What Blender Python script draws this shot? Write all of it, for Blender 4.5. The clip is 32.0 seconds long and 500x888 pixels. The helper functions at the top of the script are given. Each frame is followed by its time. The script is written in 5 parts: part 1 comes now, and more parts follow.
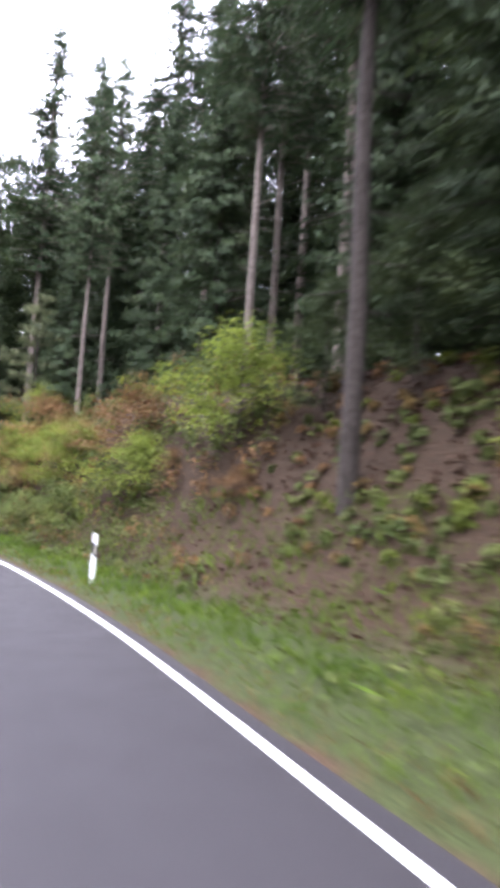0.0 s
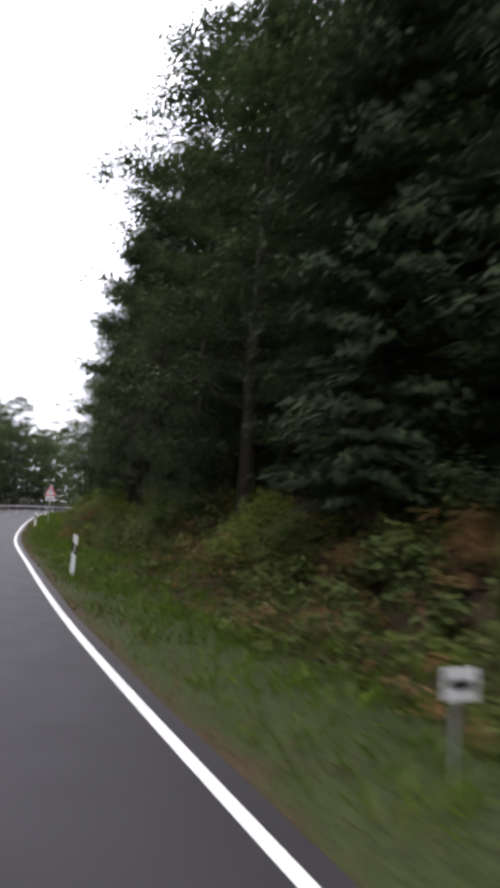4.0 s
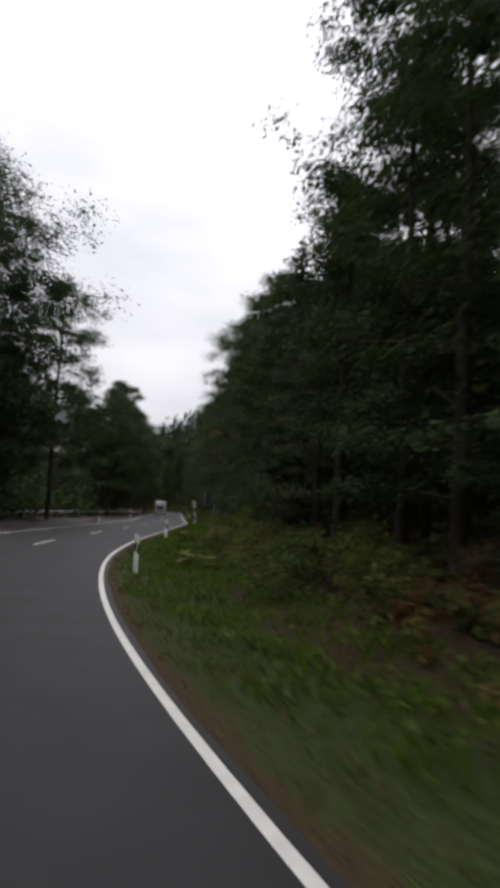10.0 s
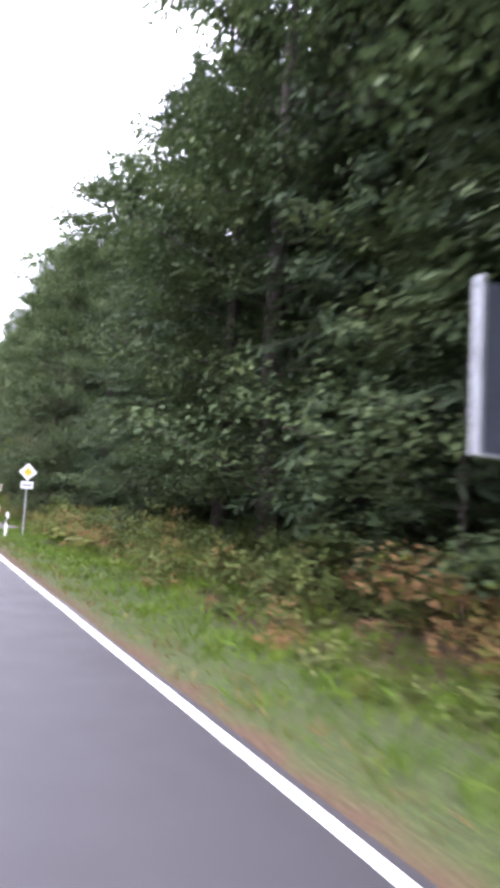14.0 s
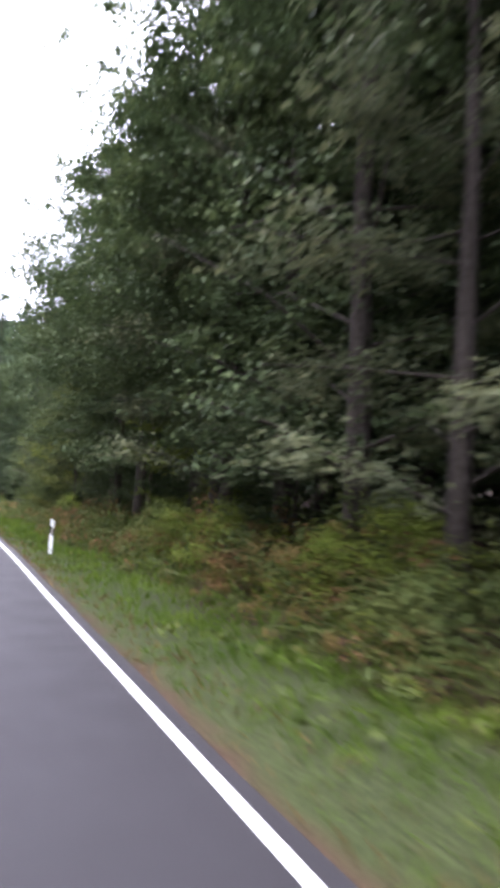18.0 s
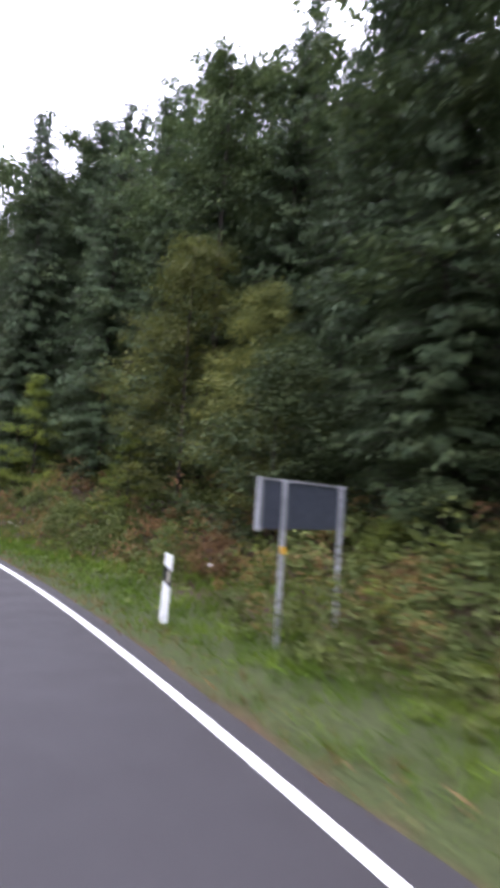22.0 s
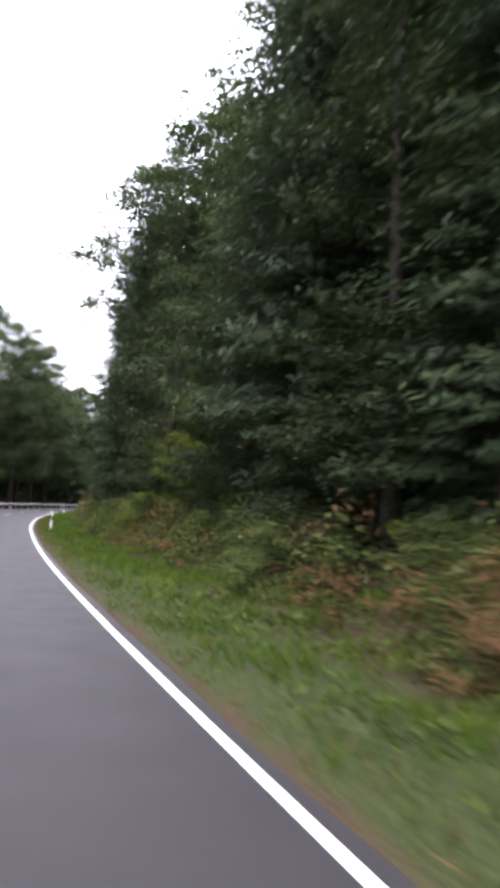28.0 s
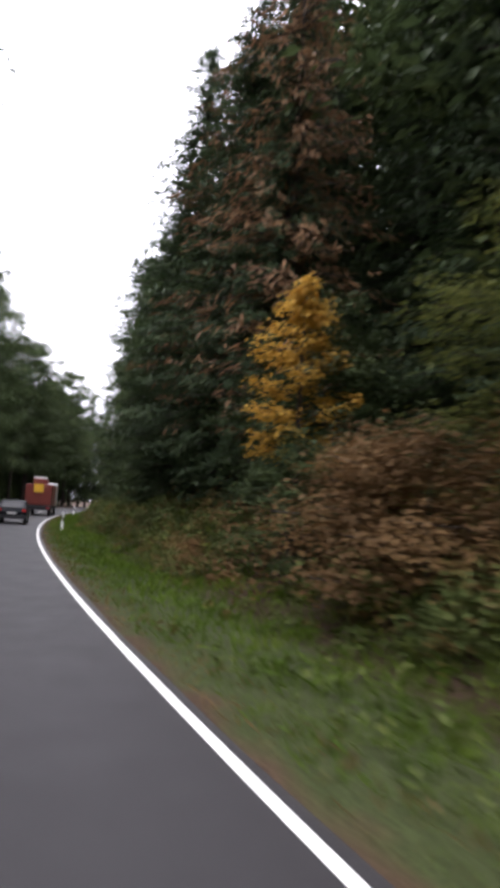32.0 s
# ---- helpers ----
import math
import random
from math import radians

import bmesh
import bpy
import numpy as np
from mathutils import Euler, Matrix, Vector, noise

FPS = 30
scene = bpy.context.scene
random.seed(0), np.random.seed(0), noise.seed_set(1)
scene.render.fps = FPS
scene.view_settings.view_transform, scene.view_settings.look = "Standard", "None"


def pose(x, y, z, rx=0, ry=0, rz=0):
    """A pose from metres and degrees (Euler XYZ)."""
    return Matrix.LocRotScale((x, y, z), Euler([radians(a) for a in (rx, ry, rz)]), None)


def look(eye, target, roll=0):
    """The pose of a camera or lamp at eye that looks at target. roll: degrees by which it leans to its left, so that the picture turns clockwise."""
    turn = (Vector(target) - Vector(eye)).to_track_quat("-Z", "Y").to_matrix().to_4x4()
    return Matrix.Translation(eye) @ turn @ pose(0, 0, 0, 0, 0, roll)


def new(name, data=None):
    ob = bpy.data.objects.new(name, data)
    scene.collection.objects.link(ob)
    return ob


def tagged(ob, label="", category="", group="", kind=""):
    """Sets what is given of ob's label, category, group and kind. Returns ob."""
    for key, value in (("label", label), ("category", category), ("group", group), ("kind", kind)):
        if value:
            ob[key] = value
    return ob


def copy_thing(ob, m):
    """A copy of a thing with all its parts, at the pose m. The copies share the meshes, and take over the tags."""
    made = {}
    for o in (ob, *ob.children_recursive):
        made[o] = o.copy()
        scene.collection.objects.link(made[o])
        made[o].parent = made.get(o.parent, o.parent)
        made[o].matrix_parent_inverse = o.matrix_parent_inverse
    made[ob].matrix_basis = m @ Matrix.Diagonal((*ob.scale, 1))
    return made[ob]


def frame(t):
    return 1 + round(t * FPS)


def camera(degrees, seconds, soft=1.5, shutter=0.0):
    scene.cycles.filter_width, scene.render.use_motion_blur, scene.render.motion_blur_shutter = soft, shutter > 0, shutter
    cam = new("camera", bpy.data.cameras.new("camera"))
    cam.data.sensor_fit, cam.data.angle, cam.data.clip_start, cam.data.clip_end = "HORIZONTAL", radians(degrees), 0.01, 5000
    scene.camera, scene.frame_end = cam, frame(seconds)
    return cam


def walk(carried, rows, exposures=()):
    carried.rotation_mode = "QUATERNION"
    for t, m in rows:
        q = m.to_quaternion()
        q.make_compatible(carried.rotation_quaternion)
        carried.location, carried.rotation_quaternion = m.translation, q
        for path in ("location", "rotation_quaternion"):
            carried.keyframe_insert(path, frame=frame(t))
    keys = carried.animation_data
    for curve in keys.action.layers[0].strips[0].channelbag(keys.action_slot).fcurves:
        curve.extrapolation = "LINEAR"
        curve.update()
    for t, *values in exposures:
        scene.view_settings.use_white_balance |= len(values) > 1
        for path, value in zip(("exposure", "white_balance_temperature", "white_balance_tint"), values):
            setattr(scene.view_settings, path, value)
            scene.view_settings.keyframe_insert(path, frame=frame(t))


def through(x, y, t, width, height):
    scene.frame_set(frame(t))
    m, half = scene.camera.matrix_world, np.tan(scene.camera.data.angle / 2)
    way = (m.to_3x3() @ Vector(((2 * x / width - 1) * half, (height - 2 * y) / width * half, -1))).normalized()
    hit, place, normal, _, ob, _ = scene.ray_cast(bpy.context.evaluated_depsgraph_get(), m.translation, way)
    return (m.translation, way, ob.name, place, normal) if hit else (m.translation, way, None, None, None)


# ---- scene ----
from math import cos, pi, sin

from bpy import data as D

# Second, place, heading of travel, distance to the edge line; then the camera's turn to the right of travel, its pitch and lean.
LENS, EYE = 41.50, 1.754
ROWS = [
    (0.0, 0.00, 0.00, 0.00, 2.37, 23.35, 5.29, 3.58),
    (0.5, -0.43, 10.18, 5.16, 2.33, 23.15, 5.49, 3.59),
    (1.0, -1.87, 20.12, 11.31, 2.37, 23.36, 5.62, 3.50),
    (1.5, -4.28, 29.60, 17.17, 2.26, 23.44, 5.75, 3.50),
    (2.0, -7.50, 38.51, 22.54, 2.32, 23.90, 6.03, 3.44),
    (2.5, -11.48, 47.03, 27.52, 2.20, 24.34, 6.14, 3.35),
    (3.0, -16.14, 55.21, 31.60, 2.13, 24.48, 6.47, 3.25),
    (3.5, -21.21, 63.05, 33.81, 1.94, 23.62, 6.31, 3.14),
    (4.0, -26.44, 70.79, 33.95, 1.75, 23.67, 5.95, 3.36),
    (4.5, -31.68, 78.68, 33.16, 1.61, 23.65, 5.83, 3.45),
    (5.0, -36.90, 86.81, 32.30, 1.71, 23.58, 5.85, 3.49),
    (5.5, -42.13, 95.26, 31.01, 1.78, 23.39, 6.00, 3.54),
    (6.0, -47.20, 104.03, 29.09, 2.06, 23.55, 6.27, 3.56),
    (6.5, -52.03, 113.04, 27.40, 2.23, 23.70, 6.25, 3.46),
    (7.0, -56.77, 122.40, 26.45, 2.29, 23.83, 5.95, 3.34),
    (7.5, -61.53, 132.08, 25.93, 2.30, 24.08, 5.52, 3.19),
    (8.0, -66.24, 141.91, 25.10, 2.30, 23.88, 5.10, 3.31),
    (8.5, -70.75, 151.95, 23.03, 2.13, 23.61, 5.32, 3.32),
    (9.0, -74.71, 162.10, 19.40, 1.68, 23.85, 5.37, 3.69),
    (9.5, -77.78, 172.13, 14.35, 1.60, 23.16, 5.42, 3.54),
    (10.0, -79.77, 182.05, 8.06, 1.66, 22.91, 5.89, 3.44),
    (10.5, -80.56, 192.02, 0.95, 1.57, 23.41, 5.84, 3.47),
    (11.0, -80.11, 202.15, -5.71, 1.46, 23.79, 6.01, 3.48),
    (11.5, -78.63, 212.43, -10.20, 1.51, 24.18, 5.83, 3.48),
    (12.0, -76.55, 222.81, -12.01, 1.70, 23.51, 5.84, 3.46),
    (12.5, -74.29, 233.27, -12.30, 1.91, 23.69, 5.76, 3.49),
    (13.0, -72.03, 243.69, -12.13, 2.08, 23.75, 5.61, 3.56),
    (13.5, -69.90, 253.82, -11.62, 2.20, 23.78, 5.67, 3.51),
    (14.0, -68.00, 263.36, -10.72, 2.23, 23.90, 5.65, 3.41),
    (14.5, -66.39, 272.38, -9.59, 1.96, 24.03, 5.82, 3.45),
    (15.0, -64.98, 281.16, -8.79, 1.81, 24.01, 5.85, 3.51),
    (15.5, -63.66, 289.84, -8.50, 1.78, 24.16, 5.88, 3.42),
    (16.0, -62.36, 298.53, -8.57, 1.82, 23.98, 5.77, 3.46),
    (16.5, -61.01, 307.35, -8.91, 1.81, 23.97, 5.74, 3.48),
    (17.0, -59.55, 316.39, -9.44, 1.76, 24.11, 5.75, 3.50),
    (17.5, -57.96, 325.76, -9.68, 1.78, 24.51, 5.79, 3.51),
    (18.0, -56.31, 335.50, -9.52, 1.74, 24.18, 5.58, 3.58),
    (18.5, -54.65, 345.55, -9.35, 1.78, 24.19, 5.39, 3.57),
    (19.0, -52.96, 355.80, -9.36, 1.86, 24.08, 5.35, 3.52),
    (19.5, -51.26, 366.05, -9.48, 1.83, 23.87, 5.39, 3.45),
    (20.0, -49.55, 376.25, -9.57, 1.83, 24.02, 5.47, 3.64),
    (20.5, -47.84, 386.50, -9.24, 1.76, 23.81, 5.63, 3.62),
    (21.0, -46.26, 396.71, -8.21, 1.83, 23.79, 5.73, 3.61),
    (21.5, -44.95, 406.75, -6.59, 1.99, 23.55, 5.67, 3.59),
    (22.0, -43.97, 416.77, -4.45, 2.13, 23.76, 5.52, 3.50),
    (22.5, -43.44, 426.85, -1.42, 2.05, 24.00, 5.24, 3.65),
    (23.0, -43.52, 437.00, 2.43, 1.89, 23.94, 5.25, 3.68),
    (23.5, -44.33, 447.37, 6.41, 1.85, 23.81, 5.29, 3.83),
    (24.0, -45.86, 457.86, 10.14, 2.00, 23.93, 5.78, 3.62),
    (24.5, -48.03, 468.17, 13.56, 2.05, 23.86, 5.58, 3.62),
    (25.0, -50.75, 478.28, 16.45, 2.11, 23.71, 5.61, 3.53),
    (25.5, -53.92, 488.25, 18.68, 2.18, 23.87, 5.56, 3.60),
    (26.0, -57.24, 497.63, 20.28, 2.10, 23.90, 5.73, 3.42),
    (26.5, -60.50, 506.19, 21.40, 1.95, 24.07, 5.70, 3.42),
    (27.0, -63.81, 514.44, 22.24, 1.90, 23.86, 5.70, 3.46),
    (27.5, -67.29, 522.85, 22.54, 1.92, 23.73, 5.71, 3.46),
    (28.0, -70.84, 531.52, 21.95, 1.97, 23.60, 5.72, 3.44),
    (28.5, -74.38, 540.57, 20.58, 2.03, 23.36, 5.76, 3.36),
    (29.0, -77.80, 550.10, 18.92, 2.03, 23.14, 5.76, 3.40),
    (29.5, -81.06, 560.06, 17.42, 2.02, 23.05, 5.75, 3.48),
    (30.0, -84.07, 570.07, 16.02, 1.98, 23.00, 5.71, 3.54),
    (30.5, -86.73, 579.82, 14.46, 2.00, 23.29, 5.60, 3.55),
    (31.0, -89.05, 589.39, 12.78, 1.99, 23.49, 5.66, 3.57),
    (31.5, -91.06, 598.89, 11.20, 2.02, 23.63, 5.48, 3.56),
    (32.0, -92.77, 608.21, 9.46, 1.92, 23.70, 5.70, 3.51),
]
ROAD_ON = [
    (-94.14, 617.40, 7.51, 1.90),
    (-95.20, 626.65, 5.64, 1.88),
    (-95.98, 635.92, 3.94, 1.84),
    (-96.49, 645.22, 2.37, 1.81),
    (-96.75, 654.52, 0.87, 1.79),
    (-96.78, 663.83, -0.58, 1.78),
    (-96.57, 673.13, -2.00, 1.77),
    (-96.13, 682.43, -3.40, 1.76),
    (-95.46, 691.71, -4.79, 1.75),
    (-94.57, 700.98, -6.16, 1.75),
    (-93.47, 710.22, -7.52, 1.74),
    (-92.14, 719.43, -8.89, 1.74),
]

cam = camera(LENS, 32.0, soft=5.2, shutter=0.26)
walk(cam, [(t, pose(x, y, EYE, 90 + pitch, 0, heading - turn) @ pose(0, 0, 0, 0, 0, lean))
           for t, x, y, heading, kerb, turn, pitch, lean in ROWS],
     exposures=[(0.0, 2.82, 5780, 27), (1.0, 3.20, 5780, 27), (2.5, 3.00, 5780, 27), (3.5, 1.73, 6000, 22), (5.5, 0.42, 6400, 14), (8.0, 0.92, 6400, 14), (10.0, -0.27, 6400, 14), (11.0, -0.15, 6400, 14),
                (12.0, 0.97, 6180, 19.5), (12.6, 2.00, 5900, 23), (14.0, 2.93, 5780, 27), (15.0, 2.38, 5780, 27), (15.5, 2.28, 5780, 27), (17.5, 2.33, 5780, 27), (19.0, 3.23, 5780, 27), (20.0, 2.44, 5780, 27), (21.0, 1.52, 5780, 27),
                (22.0, 2.12, 5780, 27), (23.0, 2.61, 5780, 27), (26.0, 2.66, 5780, 27), (28.5, 1.72, 6100, 21), (30.0, 0.97, 6180, 19.5), (31.0, 0.92, 6180, 19.5), (32.0, 1.42, 6180, 19.5)])

# ---- world and light: an overcast sky, a wide weak sun behind the cloud ----
world = D.worlds.new("overcast_sky")
scene.world = world
world.use_nodes = True
wn, wl = world.node_tree.nodes, world.node_tree.links
wn.clear()
sky = wn.new("ShaderNodeTexSky")
sky.sky_type, sky.sun_disc = "NISHITA", False
sky.sun_elevation, sky.sun_rotation = radians(76), radians(20)
grey = wn.new("ShaderNodeHueSaturation")
grey.inputs["Saturation"].default_value = 0.12
coord = wn.new("ShaderNodeTexCoord")
squash = wn.new("ShaderNodeMapping")
squash.inputs["Scale"].default_value = (1.6, 1.6, 4.5)
puffs = wn.new("ShaderNodeTexNoise")
puffs.inputs["Scale"].default_value, puffs.inputs["Detail"].default_value = 1.7, 5
ramp = wn.new("ShaderNodeValToRGB")
ramp.color_ramp.elements[0].position, ramp.color_ramp.elements[0].color = 0.32, (10.2, 10.4, 10.8, 1)
ramp.color_ramp.elements[1].position, ramp.color_ramp.elements[1].color = 0.62, (13.5, 13.6, 13.7, 1)
mix = wn.new("ShaderNodeMixRGB")
mix.inputs["Fac"].default_value = 0.75
bg = wn.new("ShaderNodeBackground")
bg.inputs["Strength"].default_value = 0.1
world_out = wn.new("ShaderNodeOutputWorld")
wl.new(sky.outputs[0], grey.inputs["Color"])
wl.new(coord.outputs["Generated"], squash.inputs["Vector"])
wl.new(squash.outputs[0], puffs.inputs["Vector"])
wl.new(puffs.outputs[0], ramp.inputs[0])
wl.new(grey.outputs[0], mix.inputs[1])
wl.new(ramp.outputs[0], mix.inputs[2])
# an overcast sky is about twice as bright overhead as at the horizon
rise = wn.new("ShaderNodeSeparateXYZ")
wl.new(coord.outputs["Generated"], rise.inputs[0])
dome = wn.new("ShaderNodeMapRange")
dome.inputs["To Min"].default_value, dome.inputs["To Max"].default_value = 0.78, 1.85
wl.new(rise.outputs["Z"], dome.inputs["Value"])
overhead = wn.new("ShaderNodeMixRGB")
overhead.blend_type, overhead.inputs["Fac"].default_value = "MULTIPLY", 1.0
wl.new(mix.outputs[0], overhead.inputs[1])
wl.new(dome.outputs[0], overhead.inputs[2])
wl.new(overhead.outputs[0], bg.inputs["Color"])
wl.new(bg.outputs[0], world_out.inputs["Surface"])
sun_data = D.lights.new("sun", "SUN")
sun_data.energy, sun_data.angle, sun_data.color = 1.3, radians(50), (1.0, 0.97, 0.93)
sun = new("sun", sun_data)
sun.matrix_world = look((0, 0, 60), (Vector((0, 0, 60)) - Vector((-0.18, 0.12, 0.97))))


# ---- materials ----
def material(name, rough=0.8, spec=0.3, metal=0.0):
    m = D.materials.new(name)
    m.use_nodes = True
    b = m.node_tree.nodes["Principled BSDF"]
    b.inputs["Roughness"].default_value, b.inputs["Specular IOR Level"].default_value = rough, spec
    b.inputs["Metallic"].default_value = metal
    return m, m.node_tree.nodes, m.node_tree.links, b


def noise_node(n, l, scale, detail=4, vector=None):
    t = n.new("ShaderNodeTexNoise")
    t.inputs["Scale"].default_value, t.inputs["Detail"].default_value = scale, detail
    if vector is None:
        vector = n.new("ShaderNodeTexCoord").outputs["Object"]
    l.new(vector, t.inputs["Vector"])
    return t.outputs[0]


def ramp_node(n, l, fac, stops):
    r = n.new("ShaderNodeValToRGB")
    while len(r.color_ramp.elements) < len(stops):
        r.color_ramp.elements.new(0.5)
    for e, (p, c) in zip(r.color_ramp.elements, stops):
        e.position, e.color = p, (*c, 1)
    l.new(fac, r.inputs[0])
    return r.outputs[0]


def mixed(n, l, fac, a, b, mode="MIX"):
    x = n.new("ShaderNodeMixRGB")
    x.blend_type = mode
    for socket, value in zip(x.inputs, (fac, a, b)):
        if hasattr(value, "is_linked"):
            l.new(value, socket)
        elif isinstance(value, tuple):
            socket.default_value = (*value, 1)
        else:
            socket.default_value = value
    return x.outputs[0]


def bump(n, l, b, height, strength, distance=0.02):
    x = n.new("ShaderNodeBump")
    x.inputs["Strength"].default_value, x.inputs["Distance"].default_value = strength, distance
    l.new(height, x.inputs["Height"])
    l.new(x.outputs[0], b.inputs["Normal"])


def plain(name, colour, rough=0.6, spec=0.3, metal=0.0, grain=12.0, vary=0.25):
    """A paint, metal or bark with stains and grain."""
    m, n, l, b = material(name, rough, spec, metal)
    dark, light = tuple(c * (1 - vary) for c in colour), tuple(min(1, c * (1 + vary)) for c in colour)
    c1 = ramp_node(n, l, noise_node(n, l, grain), [(0.3, dark), (0.7, light)])
    c2 = mixed(n, l, 0.25, c1, ramp_node(n, l, noise_node(n, l, grain / 7), [(0.35, dark), (0.65, light)]))
    l.new(c2, b.inputs["Base Color"])
    bump(n, l, b, noise_node(n, l, grain * 3), 0.15, 0.005)
    return m


def foliage(name, dark, mid, light, through=0.22, rough=0.68, clump=0.5, size=0.8):
    """Leaves: each leaf its own shade, each plant its own, and light that comes through."""
    m, n, l, b = material(name, rough, 0.09)
    dark, mid, light = ((c[0] * 1.08, c[1] * 0.96, c[2] * 0.95) for c in (dark, mid, light))
    geo, info = n.new("ShaderNodeNewGeometry"), n.new("ShaderNodeObjectInfo")
    low, high = tuple((a + b) / 2 for a, b in zip(dark, mid)), tuple((a * 0.55 + b * 0.45) for a, b in zip(mid, light))
    leaf = ramp_node(n, l, geo.outputs["Random Per Island"], [(0.0, low), (0.5, mid), (0.92, high), (1.0, light)])
    patch = ramp_node(n, l, noise_node(n, l, size, 4), [(0.36, dark), (0.52, mid), (0.68, light)])
    c = mixed(n, l, clump, leaf, patch)
    shade = n.new("ShaderNodeHueSaturation")
    spread = n.new("ShaderNodeMapRange")
    spread.inputs["To Min"].default_value, spread.inputs["To Max"].default_value = 0.72, 1.3
    l.new(info.outputs["Random"], spread.inputs["Value"])
    l.new(spread.outputs[0], shade.inputs["Value"])
    l.new(c, shade.inputs["Color"])
    l.new(shade.outputs[0], b.inputs["Base Color"])
    glow = n.new("ShaderNodeBsdfTranslucent")
    l.new(shade.outputs[0], glow.inputs["Color"])
    blend = n.new("ShaderNodeMixShader")
    blend.inputs[0].default_value = through
    l.new(b.outputs[0], blend.inputs[1])
    l.new(glow.outputs[0], blend.inputs[2])
    l.new(blend.outputs[0], n["Material Output"].inputs["Surface"])
    return m


LEAF = foliage("beech_leaf", (0.0212, 0.0374, 0.0163), (0.0423, 0.0691, 0.0268), (0.0846, 0.119, 0.0409))
LEAF_LIGHT = foliage("hazel_leaf", (0.06, 0.095, 0.018), (0.11, 0.16, 0.026), (0.19, 0.235, 0.036), 0.45)
LEAF_OLIVE = foliage("olive_leaf", (0.05, 0.07, 0.02), (0.09, 0.115, 0.03), (0.15, 0.17, 0.042), 0.38)
LEAF_GREY = foliage("willow_leaf", (0.0428, 0.0618, 0.0331), (0.0808, 0.105, 0.052), (0.133, 0.156, 0.071), 0.35)
LEAF_GOLD = foliage("maple_leaf", (0.2, 0.13, 0.022), (0.36, 0.24, 0.04), (0.52, 0.38, 0.085), 0.4)
LEAF_RUST = foliage("rusty_leaf", (0.075, 0.052, 0.024), (0.135, 0.088, 0.037), (0.22, 0.15, 0.06), 0.35)
LEAF_TAN = foliage("tan_leaf", (0.11, 0.083, 0.03), (0.19, 0.15, 0.05), (0.27, 0.22, 0.08), 0.35)
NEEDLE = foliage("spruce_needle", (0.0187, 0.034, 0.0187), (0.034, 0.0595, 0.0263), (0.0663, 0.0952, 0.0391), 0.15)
NEEDLE_RUST = foliage("dying_needle", (0.07, 0.048, 0.028), (0.12, 0.078, 0.04), (0.18, 0.118, 0.055), 0.2)
BRAMBLE = foliage("bramble_leaf", (0.035, 0.06, 0.018), (0.075, 0.11, 0.028), (0.14, 0.17, 0.045))
BRACKEN = foliage("bracken_frond", (0.07, 0.047, 0.022), (0.13, 0.084, 0.036), (0.21, 0.142, 0.06))
LITTER = foliage("fallen_leaf", (0.022, 0.014, 0.009), (0.042, 0.026, 0.016), (0.08, 0.05, 0.028), 0.1)
GRASS = foliage("grass_blade", (0.028, 0.06, 0.007), (0.058, 0.11, 0.011), (0.1, 0.155, 0.018), 0.35, clump=0.62, size=1.1)
DRY_GRASS = foliage("dry_grass", (0.07, 0.05, 0.022), (0.12, 0.088, 0.036), (0.2, 0.15, 0.065), 0.3)
WEED = foliage("butterbur_leaf", (0.05, 0.072, 0.02), (0.09, 0.115, 0.03), (0.14, 0.155, 0.05), 0.4)
PETAL = plain("white_petal", (0.5, 0.5, 0.44), 0.8, 0.2, vary=0.1)
BARK = plain("grey_bark", (0.042, 0.035, 0.029), 0.9, 0.15, grain=9, vary=0.5)
BARK_PALE = plain("pale_bark", (0.13, 0.108, 0.088), 0.85, 0.15, grain=9, vary=0.45)
BIRCH = plain("birch_bark", (0.3, 0.285, 0.25), 0.8, 0.2, grain=7, vary=0.4)
WHITE = plain("white_plastic", (0.84, 0.85, 0.82), 0.5, 0.4, grain=14, vary=0.12)
BLACK = plain("black_plastic", (0.018, 0.018, 0.02), 0.5, 0.4)
GLASS_BEAD = plain("reflector", (0.55, 0.52, 0.42), 0.25, 0.6, vary=0.1)
LINE_PAINT = plain("road_paint", (0.56, 0.55, 0.52), 0.75, 0.3, grain=6, vary=0.16)
STEEL = plain("galvanised_steel", (0.4, 0.41, 0.42), 0.5, 0.5, 0.6, grain=20, vary=0.2)
SIGN_BACK = plain("aluminium_back", (0.07, 0.08, 0.1), 0.55, 0.4, 0.3, vary=0.2)
SIGN_RED = plain("sign_red", (0.55, 0.03, 0.03), 0.45, 0.4, vary=0.1)
SIGN_BROWN = plain("sign_brown", (0.25, 0.06, 0.03), 0.45, 0.4, vary=0.1)
SIGN_WHITE = plain("sign_white", (0.75, 0.74, 0.72), 0.45, 0.4, vary=0.06)
SIGN_YELLOW = plain("sign_yellow", (0.75, 0.42, 0.03), 0.45, 0.4, vary=0.08)
TYRE = plain("tyre_rubber", (0.02, 0.02, 0.02), 0.85, 0.2)
CAR_BLACK = plain("dark_car_paint", (0.01, 0.011, 0.014), 0.5, 0.1, vary=0.1)
TRUCK_RED = plain("red_lorry_paint", (0.17, 0.032, 0.022), 0.4, 0.5, vary=0.2)
VAN_WHITE = plain("white_van_paint", (0.75, 0.75, 0.74), 0.35, 0.5, vary=0.05)
CAR_GLASS = plain("dark_car_glass", (0.012, 0.014, 0.017), 0.35, 0.16, vary=0.1)
LAMP_RED = plain("red_lamp_glass", (0.4, 0.02, 0.02), 0.2, 0.6, vary=0.1)


